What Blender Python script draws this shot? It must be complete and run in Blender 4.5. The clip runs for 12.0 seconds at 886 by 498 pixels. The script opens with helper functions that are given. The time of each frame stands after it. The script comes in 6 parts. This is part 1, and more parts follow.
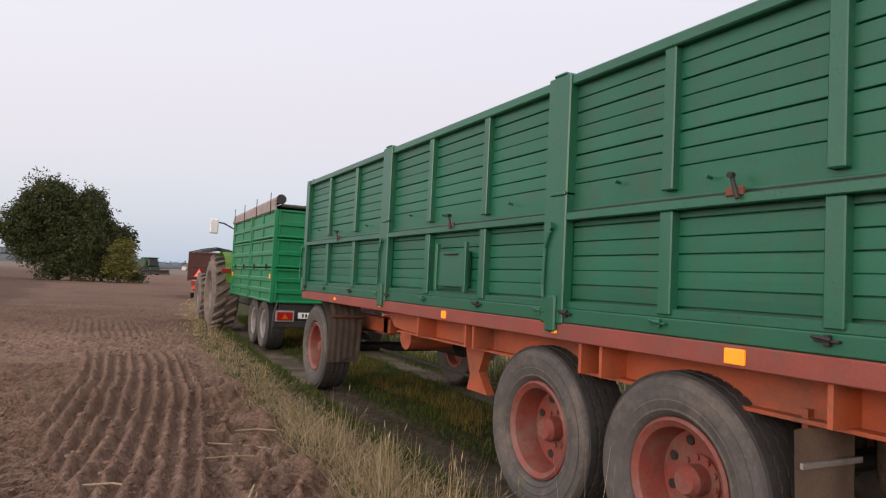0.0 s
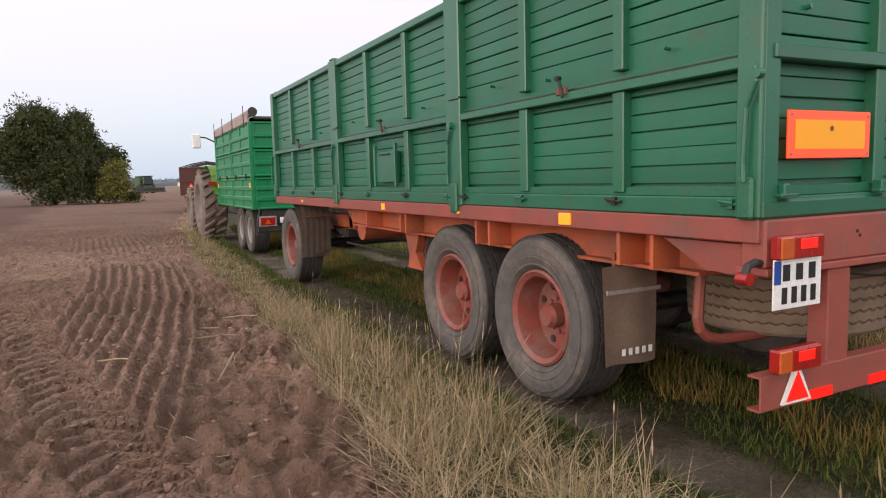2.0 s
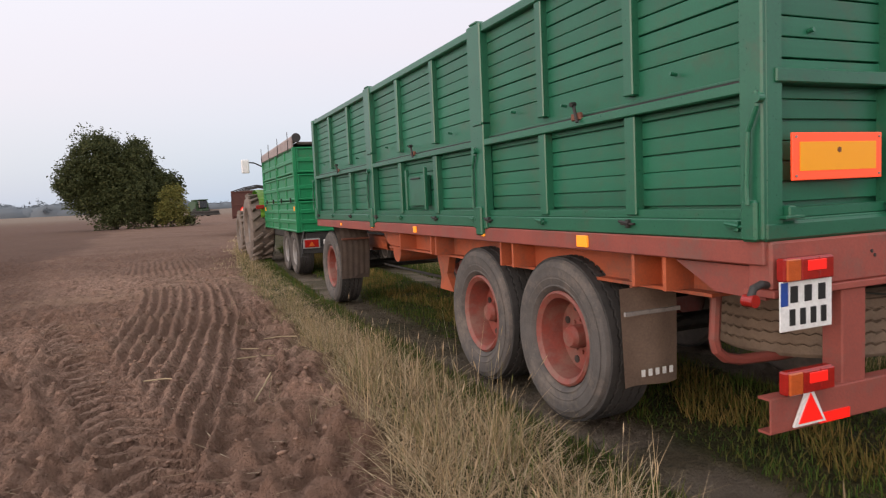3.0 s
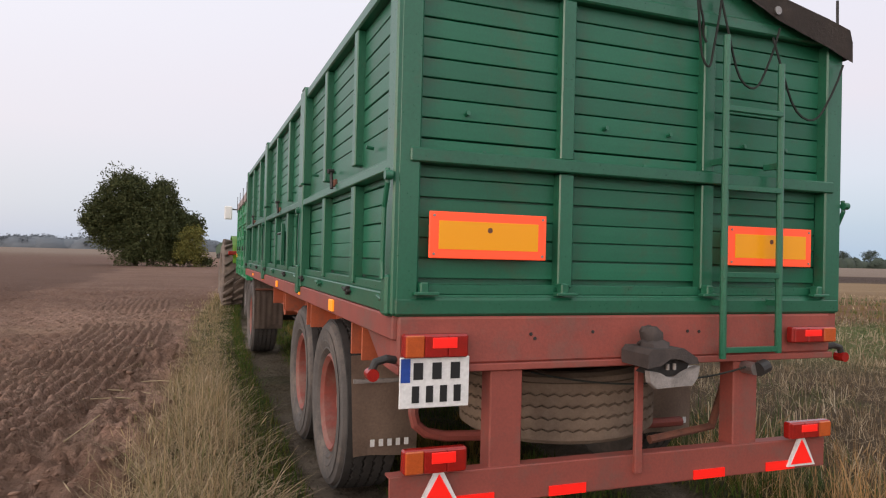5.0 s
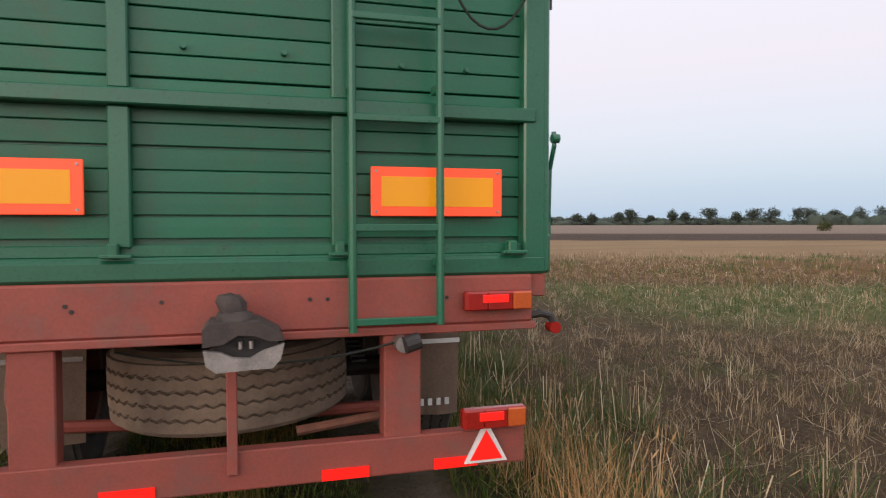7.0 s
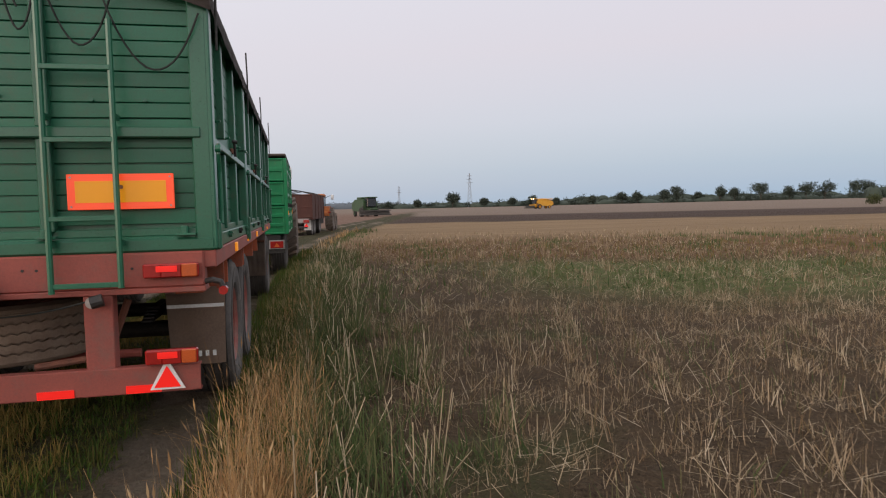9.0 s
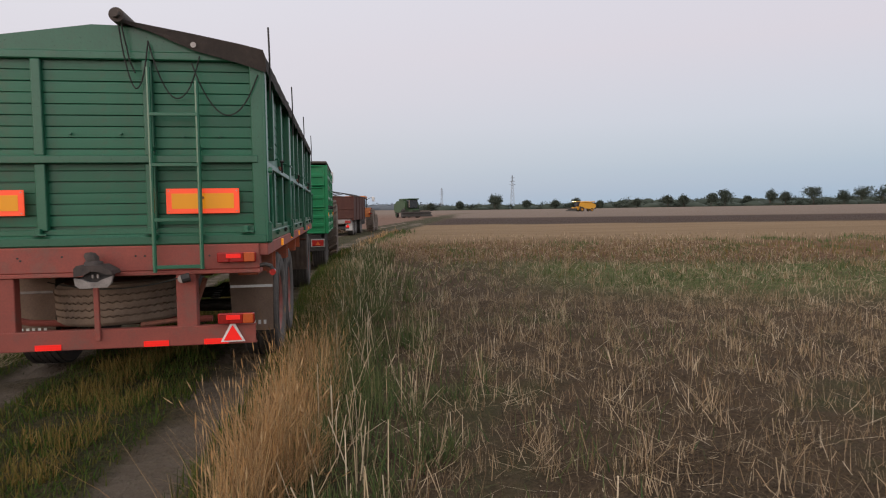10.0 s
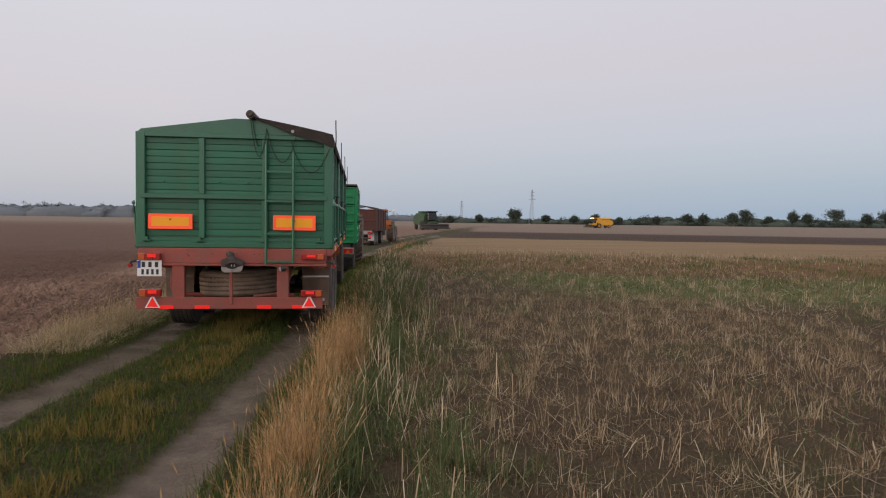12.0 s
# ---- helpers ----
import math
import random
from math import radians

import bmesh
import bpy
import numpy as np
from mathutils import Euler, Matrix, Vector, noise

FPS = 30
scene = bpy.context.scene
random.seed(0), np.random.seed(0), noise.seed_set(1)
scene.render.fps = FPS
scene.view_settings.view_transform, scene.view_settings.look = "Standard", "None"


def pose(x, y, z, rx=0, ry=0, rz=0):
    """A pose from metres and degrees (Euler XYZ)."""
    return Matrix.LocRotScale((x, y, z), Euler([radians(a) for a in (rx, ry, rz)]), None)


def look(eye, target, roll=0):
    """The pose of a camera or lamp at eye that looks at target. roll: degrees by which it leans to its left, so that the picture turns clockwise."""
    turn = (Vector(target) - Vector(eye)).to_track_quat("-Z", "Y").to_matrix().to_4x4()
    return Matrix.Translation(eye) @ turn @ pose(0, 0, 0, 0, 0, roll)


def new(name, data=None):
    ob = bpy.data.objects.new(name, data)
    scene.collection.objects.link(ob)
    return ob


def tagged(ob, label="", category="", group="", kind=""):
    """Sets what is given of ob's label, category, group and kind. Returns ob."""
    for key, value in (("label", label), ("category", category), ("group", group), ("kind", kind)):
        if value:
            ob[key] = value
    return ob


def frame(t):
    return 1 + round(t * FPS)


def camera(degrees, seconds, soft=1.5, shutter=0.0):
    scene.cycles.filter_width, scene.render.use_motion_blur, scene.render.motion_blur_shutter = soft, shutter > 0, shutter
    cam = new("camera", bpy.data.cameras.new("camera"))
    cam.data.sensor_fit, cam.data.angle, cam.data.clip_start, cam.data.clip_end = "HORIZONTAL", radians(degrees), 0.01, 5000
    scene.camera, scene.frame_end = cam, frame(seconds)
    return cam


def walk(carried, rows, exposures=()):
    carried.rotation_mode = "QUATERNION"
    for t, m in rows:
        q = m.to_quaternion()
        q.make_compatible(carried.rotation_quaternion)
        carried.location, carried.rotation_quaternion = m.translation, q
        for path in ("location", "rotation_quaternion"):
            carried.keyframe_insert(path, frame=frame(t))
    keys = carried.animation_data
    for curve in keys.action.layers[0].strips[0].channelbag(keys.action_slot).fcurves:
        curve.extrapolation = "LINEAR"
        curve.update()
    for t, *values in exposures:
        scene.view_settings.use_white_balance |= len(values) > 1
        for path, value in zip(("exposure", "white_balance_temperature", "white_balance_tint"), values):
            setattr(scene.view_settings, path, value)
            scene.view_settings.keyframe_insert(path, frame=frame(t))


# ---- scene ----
cam = camera(67.0, 12.0, soft=1.1, shutter=0.15)
PATH = [
    (0, (-3.729, -0.754, 1.454), (-2.827, 1.028, 1.552), 2.8),
    (0.5, (-3.721, -1.081, 1.416), (-2.9, 0.742, 1.391), 0.4),
    (1, (-3.733, -1.444, 1.47), (-2.911, 0.378, 1.419), -0.7),
    (1.5, (-3.759, -1.732, 1.45), (-2.928, 0.083, 1.323), 0.4),
    (2, (-3.644, -1.845, 1.443), (-2.741, -0.073, 1.233), -1.5),
    (2.5, (-3.485, -1.837, 1.471), (-2.717, 0.006, 1.353), -0.1),
    (3, (-3.54, -2.017, 1.48), (-2.764, -0.18, 1.329), -2.6),
    (3.5, (-3.411, -2.2, 1.474), (-2.292, -0.553, 1.286), 0.8),
    (3.7, (-3.259, -2.277, 1.448), (-2.14, -0.627, 1.291), 0.4),
    (5.3, (-1.838, -2.695, 1.526), (-1.184, -0.805, 1.56), 1.7),
    (5.5, (-1.726, -2.674, 1.546), (-1.051, -0.791, 1.518), 2.0),
    (6, (-1.169, -2.619, 1.476), (-0.478, -0.751, 1.296), 0.8),
    (6.5, (-0.62, -2.583, 1.41), (-0.008, -0.68, 1.346), 1.7),
    (7, (0.013, -2.679, 1.454), (0.57, -0.759, 1.38), -0.0),
    (7.5, (0.631, -2.815, 1.443), (0.935, -0.842, 1.326), -1.9),
    (7.7, (0.911, -2.874, 1.418), (1.172, -0.892, 1.34), 0.6),
    (9.3, (1.77, -4.496, 1.472), (2.207, -2.549, 1.339), -1.6),
    (9.5, (1.803, -4.778, 1.477), (2.182, -2.818, 1.35), -1.5),
    (10, (1.843, -5.592, 1.495), (2.144, -3.618, 1.376), -0.8),
    (10.5, (1.809, -6.469, 1.541), (2.087, -4.491, 1.445), -0.6),
    (11, (1.763, -7.368, 1.587), (2.034, -5.388, 1.513), -0.6),
    (11.5, (1.754, -8.22, 1.596), (2.016, -6.238, 1.525), -0.9),
    (12, (1.64, -9.172, 1.638), (1.886, -7.189, 1.555), 0.8),
]
EXPOSURES = [(0, 0.22), (0.5, 0.12), (1, 0.22), (2.0, 0.5), (2.5, 0.38), (3.0, 0.34), (3.5, 0.46), (3.7, 0.48), (5.5, 0.22), (6.0, 0.4), (6.5, 0.6), (7.0, 0.36), (7.5, 0.13), (9.3, 0.04), (10, 0.0), (11, -0.04), (12, -0.13)]
walk(cam, [(t, look(eye, target, roll)) for t, eye, target, roll in PATH], EXPOSURES)

# ---- sky and light ----
world = bpy.data.worlds.new("world")
scene.world = world
world.use_nodes = True


def dusk_sky(nt):
    nodes, link = nt.nodes, nt.links.new
    nodes.clear()
    out = nodes.new("ShaderNodeOutputWorld")
    back = nodes.new("ShaderNodeBackground")
    coord = nodes.new("ShaderNodeTexCoord")
    sep = nodes.new("ShaderNodeSeparateXYZ")
    link(coord.outputs["Generated"], sep.inputs[0])

    def ramp(stops):
        r = nodes.new("ShaderNodeValToRGB")
        e = r.color_ramp.elements
        while len(e) < len(stops):
            e.new(0.5)
        for el, (pos, col) in zip(e, stops):
            el.position, el.color = pos, (*col, 1)
        link(sep.outputs["Z"], r.inputs[0])
        return r
    # the side away from the sunset: a blue band under a pink belt; the sunset side is warmer and brighter
    east = ramp([(0.0, (0.35, 0.48, 0.61)), (0.05, (0.37, 0.50, 0.64)), (0.12, (0.51, 0.56, 0.68)),
                 (0.22, (0.625, 0.585, 0.665)), (0.38, (0.665, 0.645, 0.72)), (0.6, (0.90, 0.90, 0.96))])
    west = ramp([(0.0, (0.46, 0.51, 0.60)), (0.06, (0.55, 0.575, 0.65)), (0.16, (0.67, 0.635, 0.70)),
                 (0.30, (0.72, 0.70, 0.765)), (0.42, (0.74, 0.735, 0.80)), (0.65, (0.98, 0.96, 1.0))])
    dot = nodes.new("ShaderNodeVectorMath")
    dot.operation = "DOT_PRODUCT"
    link(coord.outputs["Generated"], dot.inputs[0])
    dot.inputs[1].default_value = (-0.86, -0.51, 0)
    rng = nodes.new("ShaderNodeMapRange")
    rng.inputs[1].default_value, rng.inputs[2].default_value = -0.95, -0.25
    link(dot.outputs["Value"], rng.inputs[0])
    mix = nodes.new("ShaderNodeMix")
    mix.data_type = "RGBA"
    link(rng.outputs[0], mix.inputs[0])
    link(east.outputs[0], mix.inputs[6])
    link(west.outputs[0], mix.inputs[7])
    # the afterglow where the sun went down, behind and to the left
    glow = nodes.new("ShaderNodeMapRange")
    glow.inputs[1].default_value, glow.inputs[2].default_value = 0.15, 1.0
    link(dot.outputs["Value"], glow.inputs[0])
    low = ramp([(0.0, (1.9, 1.42, 1.15)), (0.18, (1.75, 1.45, 1.3)), (0.45, (0.62, 0.57, 0.56)), (0.9, (0.0, 0.0, 0.0))])
    warm = nodes.new("ShaderNodeMix")
    warm.data_type, warm.blend_type = "RGBA", "ADD"
    link(glow.outputs[0], warm.inputs[0])
    link(mix.outputs[2], warm.inputs[6])
    link(low.outputs[0], warm.inputs[7])
    mix = warm
    sky = nodes.new("ShaderNodeTexSky")
    sky.sky_type, sky.sun_disc = "NISHITA", False
    sky.sun_elevation, sky.sun_rotation = radians(1.0), radians(240)
    add = nodes.new("ShaderNodeMix")
    add.data_type, add.blend_type = "RGBA", "ADD"
    add.inputs[0].default_value = 0.06
    link(mix.outputs[2], add.inputs[6])
    link(sky.outputs[0], add.inputs[7])
    link(add.outputs[2], back.inputs[0])
    back.inputs[1].default_value = 1.0
    link(back.outputs[0], out.inputs[0])


dusk_sky(world.node_tree)
sun = new("sun", bpy.data.lights.new("sun", "SUN"))
sun.data.energy, sun.data.angle, sun.data.color = 0.45, radians(25), (1.0, 0.82, 0.68)
sun.matrix_world = look((-17.5, -9.5, 5), (0, 0, 0))


# ---- helpers for building ----
def rgb(r, g, b):
    return (r, g, b, 1)


def material(name, base, second=None, rough=0.7, metal=0.0, scale=6.0, grain=60.0, bump=0.15, dirt=None, dirt_amount=0.0,
             rand=0.0, island=False, stretch=(1, 1, 1), spec=0.5):
    """A weathered surface: two tones in large soft patches, fine grain, dirt blotches, and grain relief."""
    m = bpy.data.materials.new(name)
    m.use_nodes = True
    nt = m.node_tree
    nodes, link = nt.nodes, nt.links.new
    bsdf = nodes["Principled BSDF"]
    coord = nodes.new("ShaderNodeTexCoord")
    mapping = nodes.new("ShaderNodeMapping")
    mapping.inputs["Scale"].default_value = stretch
    link(coord.outputs["Object"], mapping.inputs[0])

    def tex(sc, detail=4.0, r=0.6):
        n = nodes.new("ShaderNodeTexNoise")
        n.inputs["Scale"].default_value, n.inputs["Detail"].default_value, n.inputs["Roughness"].default_value = sc, detail, r
        link(mapping.outputs[0], n.inputs["Vector"])
        return n.outputs[0]

    def steps(fac, lo, hi):
        n = nodes.new("ShaderNodeMapRange")
        n.inputs[1].default_value, n.inputs[2].default_value = lo, hi
        link(fac, n.inputs[0])
        return n.outputs[0]

    def blend(fac, a, b, kind="MIX"):
        n = nodes.new("ShaderNodeMix")
        n.data_type, n.blend_type = "RGBA", kind
        for sock, v in ((n.inputs[0], fac), (n.inputs[6], a), (n.inputs[7], b)):
            if hasattr(v, "is_linked"):
                link(v, sock)
            elif isinstance(v, tuple):
                sock.default_value = (*v[:3], 1)
            else:
                sock.default_value = v
        return n.outputs[2]
    second = second or tuple(c * 0.7 for c in base)
    col = blend(steps(tex(scale), 0.35, 0.68), base, second)
    fine = tex(grain, 3.0)
    col = blend(0.25, col, blend(steps(fine, 0.3, 0.7), tuple(c * 0.55 for c in base), tuple(min(1, c * 1.35) for c in base)))
    if dirt:
        col = blend(steps(tex(scale * 0.6 + 1.3, 8.0, 0.75), 0.62 - dirt_amount * 0.4, 0.80 - dirt_amount * 0.2), col, dirt)
    if rand:
        src = nodes.new("ShaderNodeNewGeometry").outputs["Random Per Island"] if island else nodes.new("ShaderNodeObjectInfo").outputs["Random"]
        hsv = nodes.new("ShaderNodeHueSaturation")
        rr = nodes.new("ShaderNodeMapRange")
        rr.inputs[3].default_value, rr.inputs[4].default_value = 1 - rand, 1 + rand
        link(src, rr.inputs[0])
        link(rr.outputs[0], hsv.inputs["Value"])
        link(col, hsv.inputs["Color"])
        col = hsv.outputs[0]
    link(col, bsdf.inputs["Base Color"])
    rm = nodes.new("ShaderNodeMapRange")
    rm.inputs[3].default_value, rm.inputs[4].default_value = max(0.05, rough - 0.12), min(1, rough + 0.12)
    link(fine, rm.inputs[0])
    link(rm.outputs[0], bsdf.inputs["Roughness"])
    bsdf.inputs["Metallic"].default_value = metal
    bsdf.inputs["Specular IOR Level"].default_value = spec
    if bump:
        b = nodes.new("ShaderNodeBump")
        b.inputs["Strength"].default_value, b.inputs["Distance"].default_value = bump, 0.01
        link(fine, b.inputs["Height"])
        link(b.outputs[0], bsdf.inputs["Normal"])
    return m


def leafy(name, colours, rough=0.75, through_light=0.25):
    """Blades, straw or leaves: each piece takes a tone of its own out of the given ones."""
    m = bpy.data.materials.new(name)
    m.use_nodes = True
    nt = m.node_tree
    nodes, link = nt.nodes, nt.links.new
    bsdf = nodes["Principled BSDF"]
    geo = nodes.new("ShaderNodeNewGeometry")
    r = nodes.new("ShaderNodeValToRGB")
    e = r.color_ramp.elements
    while len(e) < len(colours):
        e.new(0.5)
    for i, (el, c) in enumerate(zip(e, colours)):
        el.position, el.color = i / max(1, len(colours) - 1), (*c, 1)
    link(geo.outputs["Random Per Island"], r.inputs[0])
    link(r.outputs[0], bsdf.inputs["Base Color"])
    bsdf.inputs["Roughness"].default_value = rough
    bsdf.inputs["Specular IOR Level"].default_value = 0.25
    tr = nodes.new("ShaderNodeBsdfTranslucent")
    link(r.outputs[0], tr.inputs[0])
    mix = nodes.new("ShaderNodeMixShader")
    mix.inputs[0].default_value = through_light
    link(bsdf.outputs[0], mix.inputs[1])
    link(tr.outputs[0], mix.inputs[2])
    link(mix.outputs[0], nodes["Material Output"].inputs[0])
    return m


def glowing(name, base, strength, rough=0.35):
    m = bpy.data.materials.new(name)
    m.use_nodes = True
    b = m.node_tree.nodes["Principled BSDF"]
    b.inputs["Base Color"].default_value = rgb(*base)
    b.inputs["Emission Color"].default_value = rgb(*base)
    b.inputs["Emission Strength"].default_value = strength
    b.inputs["Roughness"].default_value = rough
    return m


def mesh_of(bm, name, smooth=False):
    bmesh.ops.recalc_face_normals(bm, faces=bm.faces)
    me = bpy.data.meshes.new(name)
    bm.to_mesh(me)
    bm.free()
    if smooth:
        me.polygons.foreach_set("use_smooth", [True] * len(me.polygons))
        me.set_sharp_from_angle(angle=radians(38))
    return me


def part(name, bm, mat, parent=None, label="", smooth=False):
    me = mesh_of(bm, name, smooth) if isinstance(bm, bmesh.types.BMesh) else bm
    if not me.materials:
        me.materials.append(mat)
    ob = new(name, me)
    if parent:
        ob.parent = parent
    if label:
        ob["label"] = label
    return ob


def thing(name, label, category, m=None, group="", kind=""):
    ob = new(name)
    if m is not None:
        ob.matrix_basis = m
    return tagged(ob, label, category, group, kind)


def box(bm, x0, x1, y0, y1, z0, z1, bevel=0.0, m=None):
    r = bmesh.ops.create_cube(bm, size=1)
    vs = r["verts"]
    for v in vs:
        v.co = Vector((x0 + (v.co.x + 0.5) * (x1 - x0), y0 + (v.co.y + 0.5) * (y1 - y0), z0 + (v.co.z + 0.5) * (z1 - z0)))
    if bevel:
        es = list({e for v in vs for e in v.link_edges})
        out = bmesh.ops.bevel(bm, geom=es, offset=bevel, segments=1, affect="EDGES")
        vs = list(set(out["verts"]) | {v for v in vs if v.is_valid})
    if m is not None:
        bmesh.ops.transform(bm, matrix=m, verts=vs)
    return bm


def B(*a, **k):
    return box(bmesh.new(), *a, **k)


def cyl(bm, a, b, r, n=12, r2=None):
    a, b = Vector(a), Vector(b)
    d = b - a
    m = Matrix.Translation((a + b) / 2) @ d.to_track_quat("Z", "Y").to_matrix().to_4x4()
    bmesh.ops.create_cone(bm, cap_ends=True, segments=n, radius1=r, radius2=r if r2 is None else r2, depth=d.length, matrix=m)
    return bm


def C(a, b, r, n=12, r2=None):
    return cyl(bmesh.new(), a, b, r, n, r2)


def tube(points, r, n=6):
    bm = bmesh.new()
    rings = []
    pts = [Vector(p) for p in points]
    side = None
    for i, p in enumerate(pts):
        d = (pts[min(i + 1, len(pts) - 1)] - pts[max(i - 1, 0)]).normalized()
        if side is None:
            side = d.orthogonal().normalized()
        side = (side - d * side.dot(d)).normalized()
        up = side.cross(d).normalized()
        rings.append([bm.verts.new(p + r * (side * math.cos(2 * math.pi * k / n) + up * math.sin(2 * math.pi * k / n))) for k in range(n)])
    for a, b in zip(rings, rings[1:]):
        for k in range(n):
            bm.faces.new((a[k], a[(k + 1) % n], b[(k + 1) % n], b[k]))
    bm.faces.new(rings[0])
    bm.faces.new(rings[-1][::-1])
    return bm


def lathe(profile, n=40, bm=None):
    """Turn a closed outline of (along x, radius) round the x axis."""
    bm = bm or bmesh.new()
    rings = []
    for k in range(n):
        a = 2 * math.pi * k / n
        rings.append([bm.verts.new((x, r * math.cos(a), r * math.sin(a))) for x, r in profile])
    for k in range(n):
        a, b = rings[k], rings[(k + 1) % n]
        for i in range(len(profile)):
            j = (i + 1) % len(profile)
            bm.faces.new((a[i], a[j], b[j], b[i]))
    return bm


def prism(outline, depth, m=None):
    """An outline of (x, z) pushed along y by depth."""
    bm = bmesh.new()
    f = [bm.verts.new((x, 0, z)) for x, z in outline]
    b = [bm.verts.new((x, depth, z)) for x, z in outline]
    bm.faces.new(f)
    bm.faces.new(b[::-1])
    for i in range(len(f)):
        j = (i + 1) % len(f)
        bm.faces.new((f[i], f[j], b[j], b[i]))
    if m is not None:
        bmesh.ops.transform(bm, matrix=m, verts=bm.verts)
    return bm


def array_mesh(name, verts, faces, mat):
    me = bpy.data.meshes.new(name)
    verts, faces = np.asarray(verts, np.float32), np.asarray(faces, np.int32)
    n, k = faces.shape
    me.vertices.add(len(verts))
    me.vertices.foreach_set("co", verts.ravel())
    me.loops.add(n * k)
    me.loops.foreach_set("vertex_index", faces.ravel())
    me.polygons.add(n)
    me.polygons.foreach_set("loop_start", np.arange(0, n * k, k, dtype=np.int32))
    me.update(calc_edges=True)
    me.materials.append(mat)
    return me

# ---- materials ----
GREEN = material("weathered_green_paint", (0.010, 0.118, 0.061), (0.016, 0.142, 0.075), rough=0.40, spec=0.5, scale=2.2, grain=90, bump=0.03,
                 dirt=(0.050, 0.092, 0.048), dirt_amount=0.26, rand=0.12)
GREEN_DARK = material("green_post_paint", (0.013, 0.112, 0.059), (0.019, 0.130, 0.069), rough=0.32, spec=0.6, scale=4, grain=70, bump=0.012,
                      dirt=(0.06, 0.085, 0.05), dirt_amount=0.15, rand=0.08)
BRIGHT = material("bright_green_paint", (0.007, 0.205, 0.072), (0.006, 0.165, 0.06), rough=0.38, scale=3, grain=50, bump=0.04,
                  dirt=(0.10, 0.14, 0.07), dirt_amount=0.10)
RED = material("red_oxide_paint", (0.29, 0.068, 0.049), (0.215, 0.054, 0.042), rough=0.62, scale=3.5, grain=80, bump=0.12,
               dirt=(0.17, 0.09, 0.07), dirt_amount=0.30, rand=0.08)
ORANGE_RED = material("orange_red_chassis_paint", (0.44, 0.100, 0.036), (0.33, 0.074, 0.032), rough=0.6, scale=3, grain=80, bump=0.12,
                      dirt=(0.14, 0.075, 0.05), dirt_amount=0.30, rand=0.08)
RIM = material("red_rim_paint", (0.25, 0.052, 0.036), (0.15, 0.045, 0.036), rough=0.6, scale=7, grain=60, bump=0.1,
               dirt=(0.22, 0.12, 0.09), dirt_amount=0.45)
RUBBER = material("dusty_rubber", (0.112, 0.102, 0.095), (0.066, 0.061, 0.057), rough=0.85, scale=5, grain=120, bump=0.2,
                  dirt=(0.19, 0.155, 0.13), dirt_amount=0.32, spec=0.25)
TREAD = material("tread_rubber", (0.055, 0.051, 0.048), (0.032, 0.031, 0.030), rough=0.9, scale=9, grain=120, bump=0.3,
                 dirt=(0.10, 0.085, 0.07), dirt_amount=0.15, spec=0.25)
OLD_TYRE = material("dusty_spare_tyre", (0.205, 0.152, 0.110), (0.12, 0.088, 0.066), rough=0.92, scale=5, grain=90, bump=0.25,
                    dirt=(0.23, 0.18, 0.138), dirt_amount=0.3, spec=0.2)
FLAP = material("dusty_mudflap_rubber", (0.33, 0.235, 0.175), (0.24, 0.172, 0.13), rough=0.9, scale=5, grain=70, bump=0.2,
                dirt=(0.29, 0.21, 0.16), dirt_amount=0.3)
GUARD = material("dark_worn_guard_rubber", (0.20, 0.152, 0.122), (0.13, 0.10, 0.082), rough=0.85, scale=6, grain=70, bump=0.2, dirt=(0.24, 0.18, 0.14), dirt_amount=0.25)
BLACK = material("black_iron", (0.020, 0.019, 0.018), (0.035, 0.030, 0.027), rough=0.6, scale=8, grain=80, bump=0.15,
                 dirt=(0.08, 0.06, 0.05), dirt_amount=0.2)
STEEL = material("worn_steel", (0.40, 0.38, 0.36), (0.25, 0.22, 0.20), rough=0.45, metal=0.8, scale=20, grain=120, bump=0.1)
RUST = material("rusty_iron", (0.20, 0.075, 0.045), (0.11, 0.05, 0.035), rough=0.85, scale=20, grain=120, bump=0.3)
WHITE = material("white_plate", (0.78, 0.78, 0.76), (0.70, 0.70, 0.68), rough=0.4, scale=6, grain=60, bump=0.02, dirt=(0.5, 0.47, 0.42), dirt_amount=0.1)
INK = material("black_ink", (0.015, 0.015, 0.015), rough=0.5, bump=0)
BLUE = material("blue_plate_band", (0.02, 0.07, 0.35), rough=0.4, bump=0)
RED_LENS = material("red_lamp_lens", (0.33, 0.014, 0.010), (0.24, 0.011, 0.009), rough=0.22, scale=30, grain=200, bump=0.05, spec=0.6)
# unlit reflectors and tape: weak emission added so the red glows by itself
RED_REFLECTOR = glowing("glowing_red_reflector", (0.90, 0.016, 0.010), 0.22)
AMBER_LENS = material("amber_lamp_lens", (0.52, 0.10, 0.022), (0.42, 0.08, 0.02), rough=0.22, scale=30, grain=200, bump=0.05, spec=0.6)
# emissive amber, shared by the marker lamps and by unlit side reflectors
AMBER = glowing("glowing_amber", (1.0, 0.33, 0.02), 0.35)
# board sheeting is no lamp; added emission brightens its red and yellow
SIGN_RED = glowing("glowing_fluorescent_red", (1.0, 0.090, 0.028), 0.26)
SIGN_YELLOW = glowing("glowing_retroreflective_yellow", (0.90, 0.36, 0.004), 0.05)
PALE_SIGN = material("faded_orange_sheeting", (0.85, 0.42, 0.30), (0.78, 0.34, 0.22), rough=0.5, scale=6, bump=0)
TARP = material("grey_brown_tarpaulin", (0.085, 0.066, 0.055), (0.060, 0.048, 0.042), rough=0.75, scale=4, grain=40, bump=0.3,
                dirt=(0.13, 0.10, 0.08), dirt_amount=0.25)
